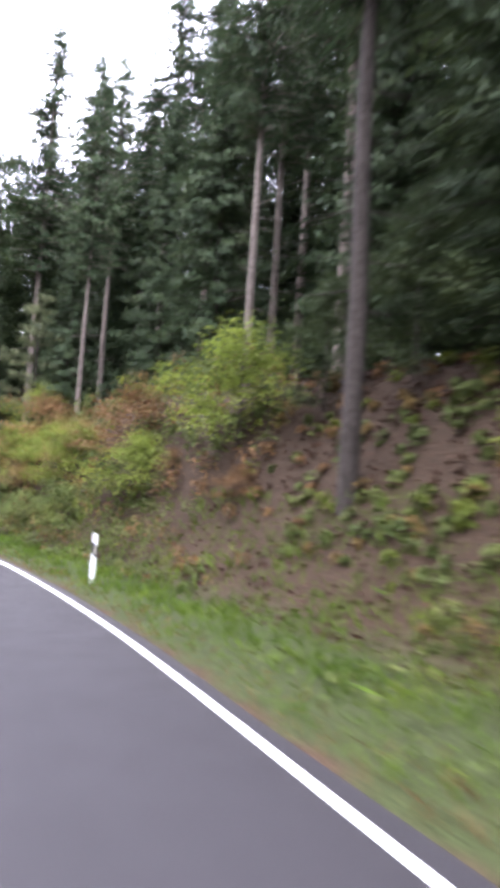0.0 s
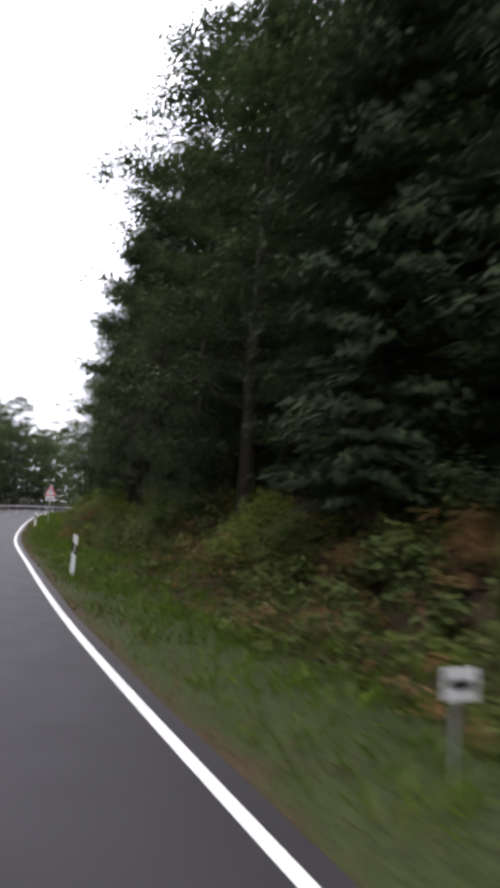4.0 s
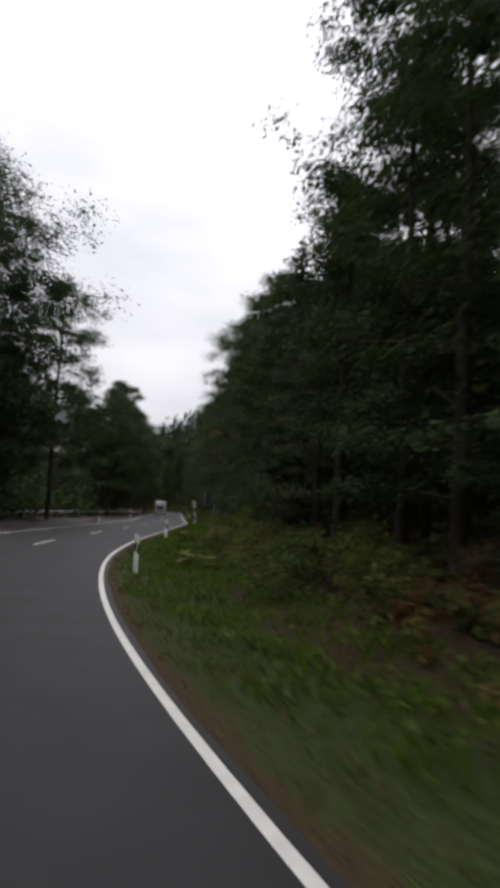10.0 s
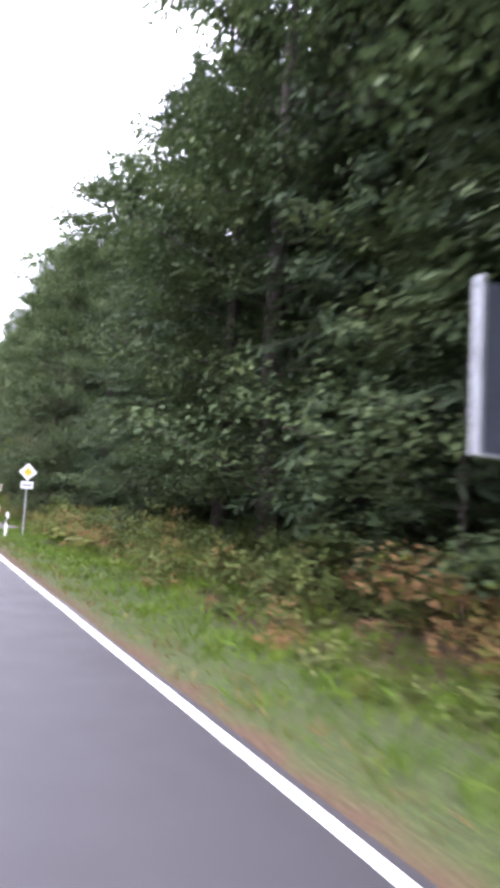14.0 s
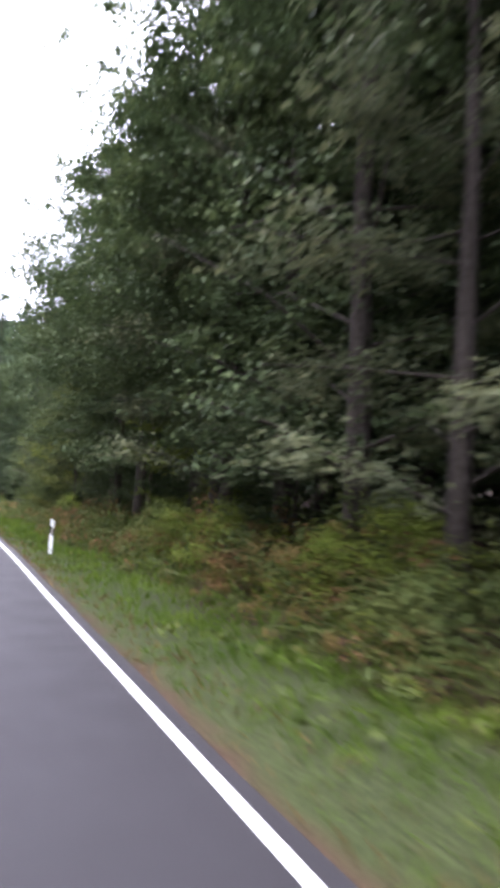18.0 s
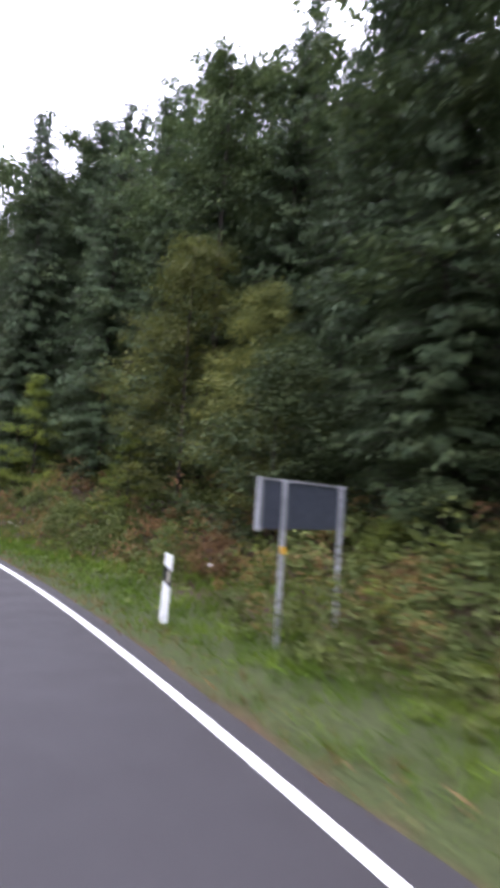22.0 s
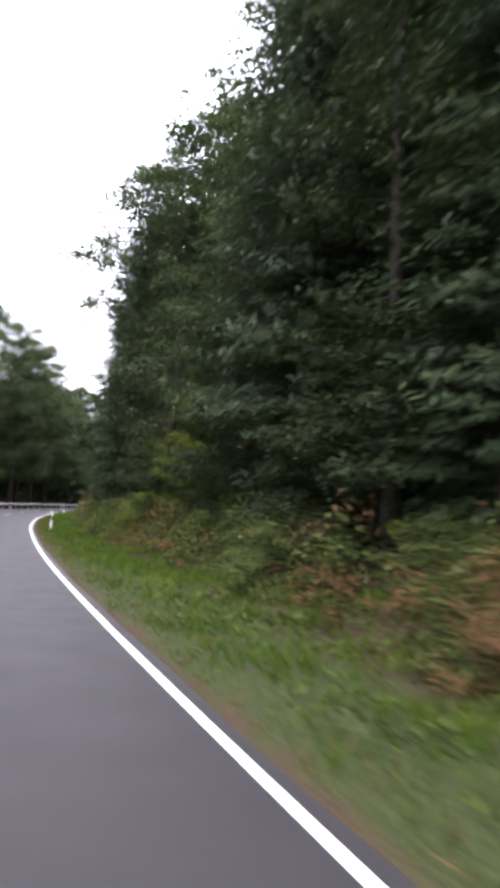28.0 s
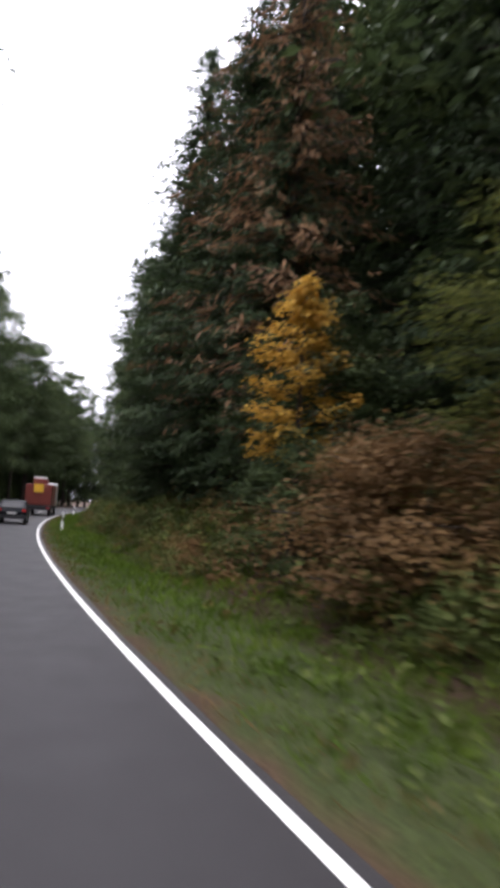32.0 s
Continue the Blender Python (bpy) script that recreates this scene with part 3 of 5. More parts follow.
def spruce(name, seed, tall, wide, mat, bark, bare=0.12, step=0.55, sprays=7, label="", gap=0.0):
    """A conifer: straight trunk, whorls of drooping boughs with hanging twig sprays."""
    g = np.random.default_rng(seed)
    root = tagged(new(name), label, "tree")
    zs = np.linspace(-0.5, tall, 8)
    stem = tube(np.column_stack([g.normal(0, 0.03, 8), g.normal(0, 0.03, 8), zs]), np.linspace(tall * (0.0075 if bare > 0.3 else 0.0105), 0.02, 8), 7)
    pieces = []
    cs, ns, al, ln = [], [], [], []
    z = tall * bare
    while z < tall - 0.3:
        u = z / tall
        reach = wide * (1 - u) ** 0.58 * min(1, 0.55 + (u - bare) * 3) + 0.3
        for j in range(7):
            if g.random() < gap:
                continue
            a, L = g.uniform(0, 2 * pi), reach * g.uniform(0.6, 1.12)
            out = np.array([cos(a), sin(a), 0.0])
            droop = g.uniform(0.12, 0.42)
            m = max(8, int(5.0 * sprays * L / wide + 5))
            f = (np.arange(m) + g.uniform(0.2, 0.9, m)) / m
            p = out * (f * L)[:, None] + np.column_stack([np.zeros((m, 2)), z + 0.12 * L * f - droop * L * f * f])
            p = p + g.normal(0, 0.07 + 0.05 * L, (m, 3)) * [1, 1, 0.3]
            cs.append(p)
            side = np.cross(out, [0, 0, 1.0])
            al.append(out * 0.8 + side * g.normal(0, 0.55, (m, 1)) + np.array([0, 0, -1.0]) * g.uniform(0.1, 0.75, (m, 1)))
            ns.append(g.normal(0, 0.45, (m, 3)) + [0, 0, 0.7] + out * 0.75)
            ln.append(g.uniform(0.5, 1.1, m) * (0.36 + 0.07 * L) * (1.5 if name.startswith("distant") else 1.0))
            if L > 1.0:
                pieces.append(tube([[0, 0, z], out * L * 0.5 + [0, 0, z + 0.06 * L - droop * L * 0.25], out * L * 0.95 + [0, 0, z + 0.12 * L - droop * L * 0.9]],
                                   [0.035, 0.022, 0.008], 3))
        z += step * g.uniform(0.7, 1.3)
    if bare > 0.3:  # dead stubs on the bare stem
        for _ in range(26):
            z, a, L = g.uniform(0.12, bare + 0.05) * tall, g.uniform(0, 2 * pi), g.uniform(0.4, 1.4)
            pieces.append(tube([[0, 0, z], [cos(a) * L, sin(a) * L, z - 0.2 * L]], [0.02, 0.006], 3))
    part_np("trunk", stem, bark, root, smooth=True)
    if not name.startswith("distant"):
        tagged(part_np("branching", joined(pieces), bark, root, smooth=True), kind="stuff")
    c, ln = np.concatenate(cs), np.concatenate(ln)
    tagged(part_np("crown", leaves(c, np.concatenate(ns), np.concatenate(al), ln, ln * 0.17, 0.04), mat, root), kind="stuff")
    return root


USED = set()


def place(proto, s, o, turn=0.0, scale=1.0, squash=1.0, sink=0.0):
    """Stands a plant (the first time itself, then a copy) on the ground at station s, offset o."""
    x, y = on_line(s, o)
    m = Matrix.Translation((float(x), float(y), float(height(s, o)) - sink)) @ pose(0, 0, 0, 0, 0, turn) @ Matrix.Diagonal((scale * squash, scale * squash, scale, 1))
    if proto.name in USED:
        return copy_thing(proto, m @ Matrix.Diagonal((*(1 / k for k in proto.scale), 1)))
    USED.add(proto.name)
    proto.matrix_basis = m
    return proto


BEECH = [deciduous("beech_tree", 11 + i, 17.5, 4.5, 27000, 0.135, LEAF, BARK, 0.08, 34, label="dark green leafy beech at the forest edge") for i in range(3)]
OAK = [deciduous("oak_tree", 31 + i, 23, 5.3, 46000, 0.17, LEAF, BARK, 0.16, 36, puff=1.2, domed=True, trunk_r=0.2, label="tall dark green broadleaf tree with a rounded crown") for i in range(2)]
GREYTREE = [deciduous("willow_tree", 41 + i, 13.5, 3.9, 20000, 0.125, LEAF_GREY, BARK, 0.06, 28, label="grey-green leafy tree at the forest edge") for i in range(2)]
LIGHTTREE = [deciduous("hazel_tree", 51 + i, 7.0, 2.5, 11000, 0.105, LEAF_LIGHT, BARK, 0.05, 22, trunk_r=0.05, label="young yellow-green leafy tree") for i in range(2)]
GREAT_OAK = [deciduous("great_oak", 37, 22, 8.2, 42000, 0.2, LEAF, BARK, 0.2, 44, puff=1.25, domed=True, trunk_r=0.4, label="large round-crowned oak across the road")]
OLIVETREE = [deciduous("field_maple", 45 + i, 10.0, 3.6, 19000, 0.115, LEAF_OLIVE, BARK, 0.03, 30, puff=1.2, trunk_r=0.07, label="rounded olive-green leafy tree at the forest edge") for i in range(2)]
GOLDTREE = [deciduous("golden_maple", 55, 7.5, 1.5, 4600, 0.125, LEAF_GOLD, BARK, 0.36, 24, puff=1.35, label="young maple in golden yellow autumn leaf")]
RUSTTREE = [deciduous("rusty_beech", 57, 12, 3.0, 11000, 0.135, LEAF_RUST, BARK, 0.38, 20, puff=1.3, label="broadleaf tree with orange-brown autumn leaves")]
SPRUCE = [spruce("spruce_tree", 61 + i, 26, 3.9, NEEDLE, BARK, 0.05, 0.36, 15, label="tall dark green spruce with drooping boughs") for i in range(3)]
THIN = [spruce("bare_stemmed_spruce", 71 + i, 26, 3.0, NEEDLE, BARK_PALE, 0.42, 0.38, 12, label="tall spruce with a bare pale trunk and high crown") for i in range(2)]
BIRCH_TREE = [deciduous("birch_tree", 81 + i, 14.2, 4.1, 13000, 0.105, LEAF_GREY, BIRCH, 0.42, 26, puff=1.3, label="slender birch with a white stem and thin leaves", trunk_r=0.06, lean=-4.6) for i in range(1)]
RUST_SPRUCE = [spruce("larch_tree", 85 + i, 21, 3.6, NEEDLE_RUST, BARK, 0.15, 0.6, 8, label="conifer with rust-brown dying needles") for i in range(1)]
FAR_TREE = [deciduous("distant_broadleaf", 91 + i, 21, 5.4, 9500, 0.36, LEAF, BARK, 0.06, 22, puff=1.6, domed=True, label="dark green broadleaf tree deep in the forest") for i in range(2)]
FAR_SPRUCE = [spruce("distant_spruce", 95 + i, 25, 4.6, NEEDLE, BARK, 0.06, 0.42, 7, label="dark green spruce deep in the forest") for i in range(2)]
YOUNG = [deciduous("young_beech", 98 + i, 6.0, 2.9, 9000, 0.12, LEAF, BARK, 0.05, 18, label="low dark green young beech under the trees", trunk_r=0.05, puff=1.25) for i in range(2)]
BUSH = [deciduous("bush", 101 + i, 2.6, 1.7, 5200, 0.085, BRAMBLE, BARK, 0.05, 12, label="green leafy bush on the bank", category="bush", trunk_r=0.03, puff=1.75) for i in range(2)]
BUSH_LIGHT = [deciduous("hazel_bush", 111 + i, 3.0, 1.9, 5200, 0.09, LEAF_LIGHT, BARK, 0.05, 12, label="bright yellow-green bush on the bank", category="bush", trunk_r=0.03, puff=1.75) for i in range(2)]
BUSH_RUST = [deciduous("withered_bush", 121 + i, 1.9, 1.6, 5200, 0.07, LEAF_RUST, BARK, 0.03, 12, label="withered rust-brown bush on the bank", category="bush", trunk_r=0.03, puff=1.75) for i in range(2)]
BUSH_TAN = [deciduous("tan_bush", 125 + i, 2.6, 1.8, 5000, 0.085, LEAF_TAN, BARK, 0.03, 12, label="yellow-brown autumn bush on the bank", category="bush", trunk_r=0.03, puff=1.75) for i in range(1)]

# by second abreast: spruce share, bare-stem share, tree line's distance, front trees' size, light-green share
STYLE = np.array([(-3, 0.6, 0.1, 6.0, 1.0, 0.0), (0.7, 0.6, 0.15, 6.2, 1.0, 0.0), (1.0, 0.45, 0.5, 8.8, 1.0, 0.0), (1.9, 0.4, 0.4, 8.0, 0.95, 0.05), (2.4, 0.1, 0.15, 6.5, 0.95, 0.1), (4.5, 0.25, 0.0, 6.0, 1.0, 0.08),
                  (6.0, 0.4, 0.0, 6.0, 1.05, 0.03), (7.5, 0.4, 0.0, 7.8, 0.92, 0.03), (8.3, 0.2, 0.0, 7.8, 1.0, 0.03), (9.0, 0.2, 0.0, 7.2, 0.9, 0.03), (10.5, 0.15, 0.0, 6.6, 1.0, 0.03), (11.2, 0.12, 0.0, 6.5, 0.7, 0.03), (12.2, 0.05, 0.0, 6.4, 0.79, 0.03), (12.9, 0.05, 0.0, 6.2, 0.95, 0.03), (13.8, 0.15, 0.0, 5.7, 1.4, 0.03), (14.7, 0.3, 0.0, 6.2, 1.5, 0.02),
                  (15.5, 0.3, 0, 7.2, 1.25, 0.0), (17.4, 0.1, 0.0, 6.0, 1.3, 0.05), (18.8, 0.05, 0.0, 5.4, 1.45, 0.08), (19.5, 0.2, 0.15, 7.0, 0.75, 0.25), (21, 0.15, 0, 8.0, 0.9, 0.03), (21.8, 0.2, 0, 7.5, 0.85, 0.03), (22.5, 0.5, 0.0, 6.8, 0.95, 0.1), (23.2, 0.55, 0.0, 6.6, 1.0, 0.08),
                  (24, 0.65, 0.05, 6.2, 1.2, 0.05), (25.9, 0.5, 0.0, 5.9, 1.15, 0.08), (28, 0.5, 0, 5.8, 1.05, 0.05), (30, 0.3, 0, 6.2, 1.05, 0.03), (32, 0.45, 0, 6.4, 1.05, 0.03), (44, 0.3, 0, 6.5, 1, 0.05)])
STYLE_S = np.array([S(t) if t >= 0 else t * 20 for t in STYLE[:, 0]])


def style(s):
    return [float(np.interp(s, STYLE_S, STYLE[:, k])) for k in range(1, 6)]


rng = random.Random(7)
HOLD = [(328.5, 7), (331, 7), (402.5, 6.3), (461, 6.2), (453.5, 6.2), (531, 5.4), (527.5, 5.6), (645.5, 6.2), (14.9, 5.0), (28, 5.0), (49.5, 5.0), (536.6, 4.6), (651.4, 4.0), (172, 4.5), (473.8, 5.6), (457, 6.0), (490, 6.0), (404.7, 5.5), (407, 5.5), (60.5, 2.5), (10, 4.8), (4, 6.5), (173.8, 5.2), (541, 6.8), (275.5, 5.4), (279.5, 6.0), (475.6, 5.6)]


def free(s, o, r=2.2):
    return all(abs(s - a) > r or abs(o - b) > r for a, b in HOLD)


def forest():
    s = S_MIN + 3
    while s < S_MAX - 2:  # the edge of the wood
        sp, bare, line, size, light = style(s)
        o = line + rng.uniform(-0.7, 1.2)
        if free(s, o):
            u = rng.random()
            kind = THIN if u < bare else SPRUCE if u < bare + sp else LIGHTTREE if u < bare + sp + light else GREYTREE if u < bare + sp + light + 0.13 else BEECH
            tree = place(rng.choice(kind), s, o, rng.uniform(0, 360), (min(size, 1.15) * 0.68 if kind is SPRUCE else size * 0.92) * rng.uniform(0.75, 1.15), rng.uniform(0.85, 1.15), 0.1)
            tagged(tree, group="trees at the forest edge")
        s += rng.uniform(2.9, 4.6)
    for back, gap, size in ((3.4, 4.4, 1.1), (7.5, 5.0, 1.2), (13, 6.0, 1.3), (20, 8.5, 1.35)):
        s = S_MIN + rng.uniform(0, 4)
        while s < S_MAX - 2:
            sp, bare, line, edge, light = style(s)
            o = line + back + rng.uniform(-1.6, 1.6)
            u = rng.random()
            near = back < 5
            kind = THIN if u < bare and back < 14 else (SPRUCE if back < 10 else FAR_SPRUCE) if u < bare + sp + 0.25 else (OAK if near else FAR_TREE)
            tree = place(rng.choice(kind), s, o, rng.uniform(0, 360), size * min(1.15, max(0.55, 0.05 + 0.95 * edge)) * rng.uniform(0.8, 1.1) * (0.84 if S(10.8) < s < S(13.1) else 1) * (0.64 if kind is SPRUCE else 0.84 if kind is FAR_SPRUCE else 1.08), rng.uniform(0.9, 1.2), 0.15)
            tagged(tree, group="trees of the wood")
            s += gap * rng.uniform(0.75, 1.3)
    s = S_MIN + 2
    while s < S_MAX - 2:  # young growth under the edge
        sp, bare, line, size, light = style(s)
        if rng.random() > bare and sin(s * 0.31) + sin(s * 0.13 + 1.0) > -0.1:
            place(rng.choice(YOUNG), s, line + 0.1 + rng.uniform(-1.1, 1.2), rng.uniform(0, 360), rng.uniform(0.45, 1.0) * max(1, size), rng.uniform(0.9, 1.25), 0.1)
        s += rng.uniform(2.2, 3.8)
    for off, gap, parts in ((-12, 7, ((S_MIN, S_MAX - 2),)), (-18, 6.5, ((70, 340), (610, S_MAX - 2))), (-26, 7, ((90, 330), (640, S_MAX - 2)))):  # the wood across the road
        for s, last in parts:
            while s < last:
                if off > -20 and (262 < s < 300 or 228 < s < 246):  # a gap, and room for the great oak
                    s += 6
                    continue
                kind = rng.choice((OAK, FAR_SPRUCE, FAR_TREE)) if off > -15 and 120 < s < 205 else OAK if off > -15 else FAR_TREE if 200 < s < 310 else rng.choice((FAR_TREE, FAR_TREE, FAR_SPRUCE))
                tree = place(rng.choice(kind), s, off + rng.uniform(-1.2, 1.2), rng.uniform(0, 360), rng.uniform(0.85, 1.12) * (0.92 if kind is FAR_SPRUCE else 0.9 if 190 < s < 232 else 1.25 if s > 650 else 1), 1.0, 0.15)
                tagged(tree, group="trees across the road")
                s += gap * rng.uniform(0.7, 1.3)
    for k in range(26):  # the wood closes behind the road's last bend
        x, y = on_line(S_MAX - 1, -14 + k * 1.3)
        place(rng.choice(FAR_TREE + FAR_SPRUCE), S_MAX - 1 + rng.uniform(0, 0.9), -22 + k * 1.8, rng.uniform(0, 360), rng.uniform(0.9, 1.2), 1.1, 0.2)


forest()


def bushes():
    s = S_MIN + 2
    while s < S_MAX - 3:
        sp, bare, line, size, light = style(s)
        b = float(np.interp(s, BANK_S, BANK[:, 1]))
        o = rng.uniform(b + 0.8, line - 0.6)
        u = rng.random()
        kind = BUSH_LIGHT if u < 0.12 + light else BUSH_RUST if u < 0.36 + light else BUSH
        if free(s, o, 1.2) and not 0 < s < 12.5:
            tagged(place(rng.choice(kind), s, o, rng.uniform(0, 360), rng.uniform(0.22, 0.68), rng.uniform(1.0, 1.5), 0.15), group="bushes along the bank")
        s += rng.uniform(1.2, 2.4)


bushes()

# single plants that stand out: station, offset, size, width, turn; the out-of-view spruces at -7 and 0 and the oak at 6
# are added to shade the bank
DARKSTEM = [spruce("dark_stemmed_spruce", 131, 26, 3.6, NEEDLE, BARK, 0.36, 0.4, 13, label="tall spruce with a dark bare lower trunk")]
for i in range(24):  # close-set spruces behind the bank
    place(FAR_SPRUCE[i % 2], -18 + i * 3.1, 15 + (i * 5) % 9, i * 47, 1.0 + 0.1 * (i % 3), 1.2, 0.1)
for proto, s, o, scale, wide in ((BUSH_LIGHT[0], 14.9, 5.0, 1.05, 1.3), (BUSH_LIGHT[1], 27.6, 4.8, 0.85, 1.4), (BUSH_LIGHT[1], 24.5, 4.4, 0.8, 1.4), (BUSH_RUST[0], 32, 6.5, 1.3, 1.3), (BUSH_RUST[1], 21, 5.0, 1.2, 1.4),
                                 (BUSH_LIGHT[0], 19, 4.0, 0.7, 1.5), (BUSH[1], 30, 3.6, 0.7, 1.6), (BUSH[0], 26.5, 3.2, 0.6, 1.6), (BUSH[1], 34, 3.8, 0.7, 1.5), (BUSH_RUST[0], 36, 5.6, 1.1, 1.4), (BUSH_LIGHT[0], 35, 7.5, 1.0, 1.3),
                                 (BUSH[1], 22.5, 3.3, 0.6, 1.5), (BUSH_LIGHT[1], 31.5, 5.0, 0.9, 1.5), (DARKSTEM[0], 9.4, 4.1, 1.0, 1.0), (BUSH_TAN[0], 31.5, 5.3, 0.7, 1.5), (BUSH_TAN[0], 29.3, 4.3, 0.6, 1.5), (BUSH_TAN[0], 25.5, 5.0, 0.7, 1.4), (BUSH_TAN[0], 33.5, 6.3, 0.6, 1.5), (OAK[1], 48, 10.5, 1.15, 1.1), (OAK[0], 57, 10.5, 1.15, 1.1), (YOUNG[0], 407.5, 5.0, 0.72, 1.25), (YOUNG[1], 172.6, 5.2, 0.5, 1.2), (YOUNG[0], 175.5, 5.6, 0.6, 1.2), (LIGHTTREE[1], 50.3, 4.9, 0.6, 1.35), (BUSH[0], 48.6, 3.7, 0.75, 1.4), (YOUNG[1], 410.5, 5.6, 0.7, 1.2), (OAK[0], 598, 8.8, 1.15, 1.2), (SPRUCE[0], 601, 6.6, 0.76, 1.3), (OAK[1], 405, 8.8, 1.3, 1.1), (OAK[0], 412, 9.2, 1.4, 1.1), (OAK[1], 397, 9.6, 1.25, 1.1), (SPRUCE[1], 478, 9.2, 0.88, 1.2), (SPRUCE[2], 483.5, 10.5, 0.92, 1.2), (SPRUCE[0], 489, 9.6, 0.88, 1.2), (SPRUCE[1], 472, 11.5, 0.88, 1.2), (OAK[1], 464, 9.5, 0.9, 1.1), (SPRUCE[0], 0, 5.6, 0.72, 1.2), (SPRUCE[1], -7, 5.4, 0.72, 1.2), (OAK[0], 6, 8.5, 1.0, 1.2), (SPRUCE[2], 606, 6.3, 0.84, 1.3), (BUSH[0], 47.5, 4.4, 1.0, 1.4), (BUSH[1], 45, 3.9, 0.7, 1.4), (DARKSTEM[0], 4, 6.5, 1.05, 1.0), (BUSH[0], 50.1, 4.6, 1.4, 1.1), (BUSH_LIGHT[0], 52, 5.6, 1.2, 1.0),
                                 (LIGHTTREE[0], 75, 5.8, 1.1, 0.9), (LIGHTTREE[1], 379, 6.2, 1.2, 1.0), (LIGHTTREE[0], 413, 6.5, 1.5, 0.9),
                                 (BUSH[1], 407, 5.3, 1.3, 1.2), (BUSH[0], 410, 5.0, 1.6, 1.0), (OLIVETREE[0], 459.3, 5.9, 1.0, 1.05), (OLIVETREE[1], 455.2, 6.2, 0.72, 1.1), (LIGHTTREE[0], 461.2, 4.9, 0.5, 1.0), (YOUNG[0], 453, 5.4, 0.9, 1.1), (LIGHTTREE[0], 473.8, 5.2, 0.9, 1.05), (OAK[0], 480.5, 10, 1.1, 1.1), (OAK[1], 371, 9.8, 1.1, 1.15), (OAK[0], 380, 7.6, 1.1, 1.15), (OAK[1], 292, 8.2, 1.25, 1.1), (OAK[0], 301, 8.4, 1.3, 1.1), (OAK[1], 283, 9, 1.15, 1.1),
                                 (LIGHTTREE[1], 489.8, 5.4, 0.46, 1.35), (LIGHTTREE[0], 492.3, 5.9, 0.66, 1.2), (GOLDTREE[0], 535.2, 4.7, 1.1, 0.8), (GREYTREE[1], 546.5, 5.2, 0.55, 1.1), (BUSH[0], 538.8, 3.6, 0.6, 1.2),
                                 (GREYTREE[0], 550, 5.0, 0.5, 1.2), (SPRUCE[1], 546.5, 8.4, 1.0, 1.15), (SPRUCE[2], 553, 7.8, 1.0, 1.15), (RUST_SPRUCE[0], 541, 6.8, 0.95, 1.1), (RUST_SPRUCE[0], 537.5, 8.5, 0.95, 1.1), (OLIVETREE[1], 587, 6.2, 0.7, 1.0), (OLIVETREE[1], 531.2, 5.6, 0.82, 1.1), (OLIVETREE[0], 527.5, 5.8, 0.7, 1.1), 
                                 (GOLDTREE[0], 651.4, 4.3, 0.9, 1.1), (YOUNG[0], 650.4, 3.9, 0.55, 1.0), (BUSH_RUST[0], 648.3, 4.6, 1.35, 1.3), (OLIVETREE[0], 645.5, 6.6, 0.8, 1.1), (RUST_SPRUCE[0], 656, 5.9, 0.9, 1.15), (RUST_SPRUCE[0], 663, 6.2, 0.95, 1.1), (SPRUCE[0], 660, 7.4, 0.82, 1.2), (SPRUCE[1], 667, 5.8, 0.85, 1.2), (BUSH_RUST[1], 646.9, 4.4, 1.3, 1.3), (BUSH_RUST[1], 645, 5.0, 1.3, 1.3), (BUSH_RUST[1], 649.5, 4.8, 1.2, 1.2),
                                 (RUSTTREE[0], 277, 5.7, 1.25, 1.1), (OLIVETREE[1], 280.5, 6.4, 1.1, 1.1), (OLIVETREE[0], 273.5, 6.6, 0.9, 1.0), (YOUNG[0], 276, 6.6, 1.1, 1.2), (YOUNG[1], 275.8, 5.0, 0.6, 1.2), (OLIVETREE[0], 404.5, 6.3, 1.25, 1.0), (GREYTREE[0], 328.5, 6.9, 1.0, 1.1), (GREYTREE[1], 334.5, 7.6, 0.9, 1.1), (GREAT_OAK[0], S(12.2), -13.8, 1.2, 0.95), (GREYTREE[0], S(14), -15.6, 0.68, 1.6), (OAK[0], S(18.95), 5.9, 0.95, 1.2), (OAK[1], S(19.35), 5.7, 0.92, 1.3), (OAK[0], S(19.7), 6.4, 0.85, 1.25), (BEECH[0], S(7.5), 5.4, 0.85, 1.2)):
    place(proto, s, o, (s * 37) % 360, scale, wide, 0.1)
place(BIRCH_TREE[0], 173.8, 5.2, math.degrees(heading(173.8)) - 60, 1.0, 1.05, 0.1)


def butterbur(s, o, seed):
    """A clump of broad round leaves on short stalks."""
    g = np.random.default_rng(seed)
    root = tagged(new("butterbur_plant"), "clump of broad round pale-green leaves in the grass", "plant", "broad-leaved clumps")
    x, y = on_line(s, o)
    root.location = (float(x), float(y), float(height(s, o)))
    a = np.arange(9) * 2 * pi / 9
    for i in range(16):
        r, z, w = g.uniform(0, 0.8), g.uniform(0.2, 0.5), g.uniform(0.13, 0.26)
        t = g.uniform(0, 2 * pi)
        c = np.array([r * cos(t), r * sin(t), z])
        bm = bmesh.new()
        mid = bm.verts.new(c - [0, 0, w * 0.25])
        tilt = g.uniform(-0.3, 0.3, 2)
        ring = [bm.verts.new(c + [w * cos(q) * (1 - 0.25 * (k == 0)), w * sin(q) * (1 - 0.25 * (k == 0)), w * (tilt[0] * cos(q) + tilt[1] * sin(q)) + 0.02 * (k % 2)]) for k, q in enumerate(a)]
        for k in range(9):
            bm.faces.new((mid, ring[k], ring[(k + 1) % 9]))
        rod(bm, c - [0, 0, w * 0.25], (c[0] * 0.6, c[1] * 0.6, -0.05), 0.008, 4)
        part("leaf", bm, WEED, root)


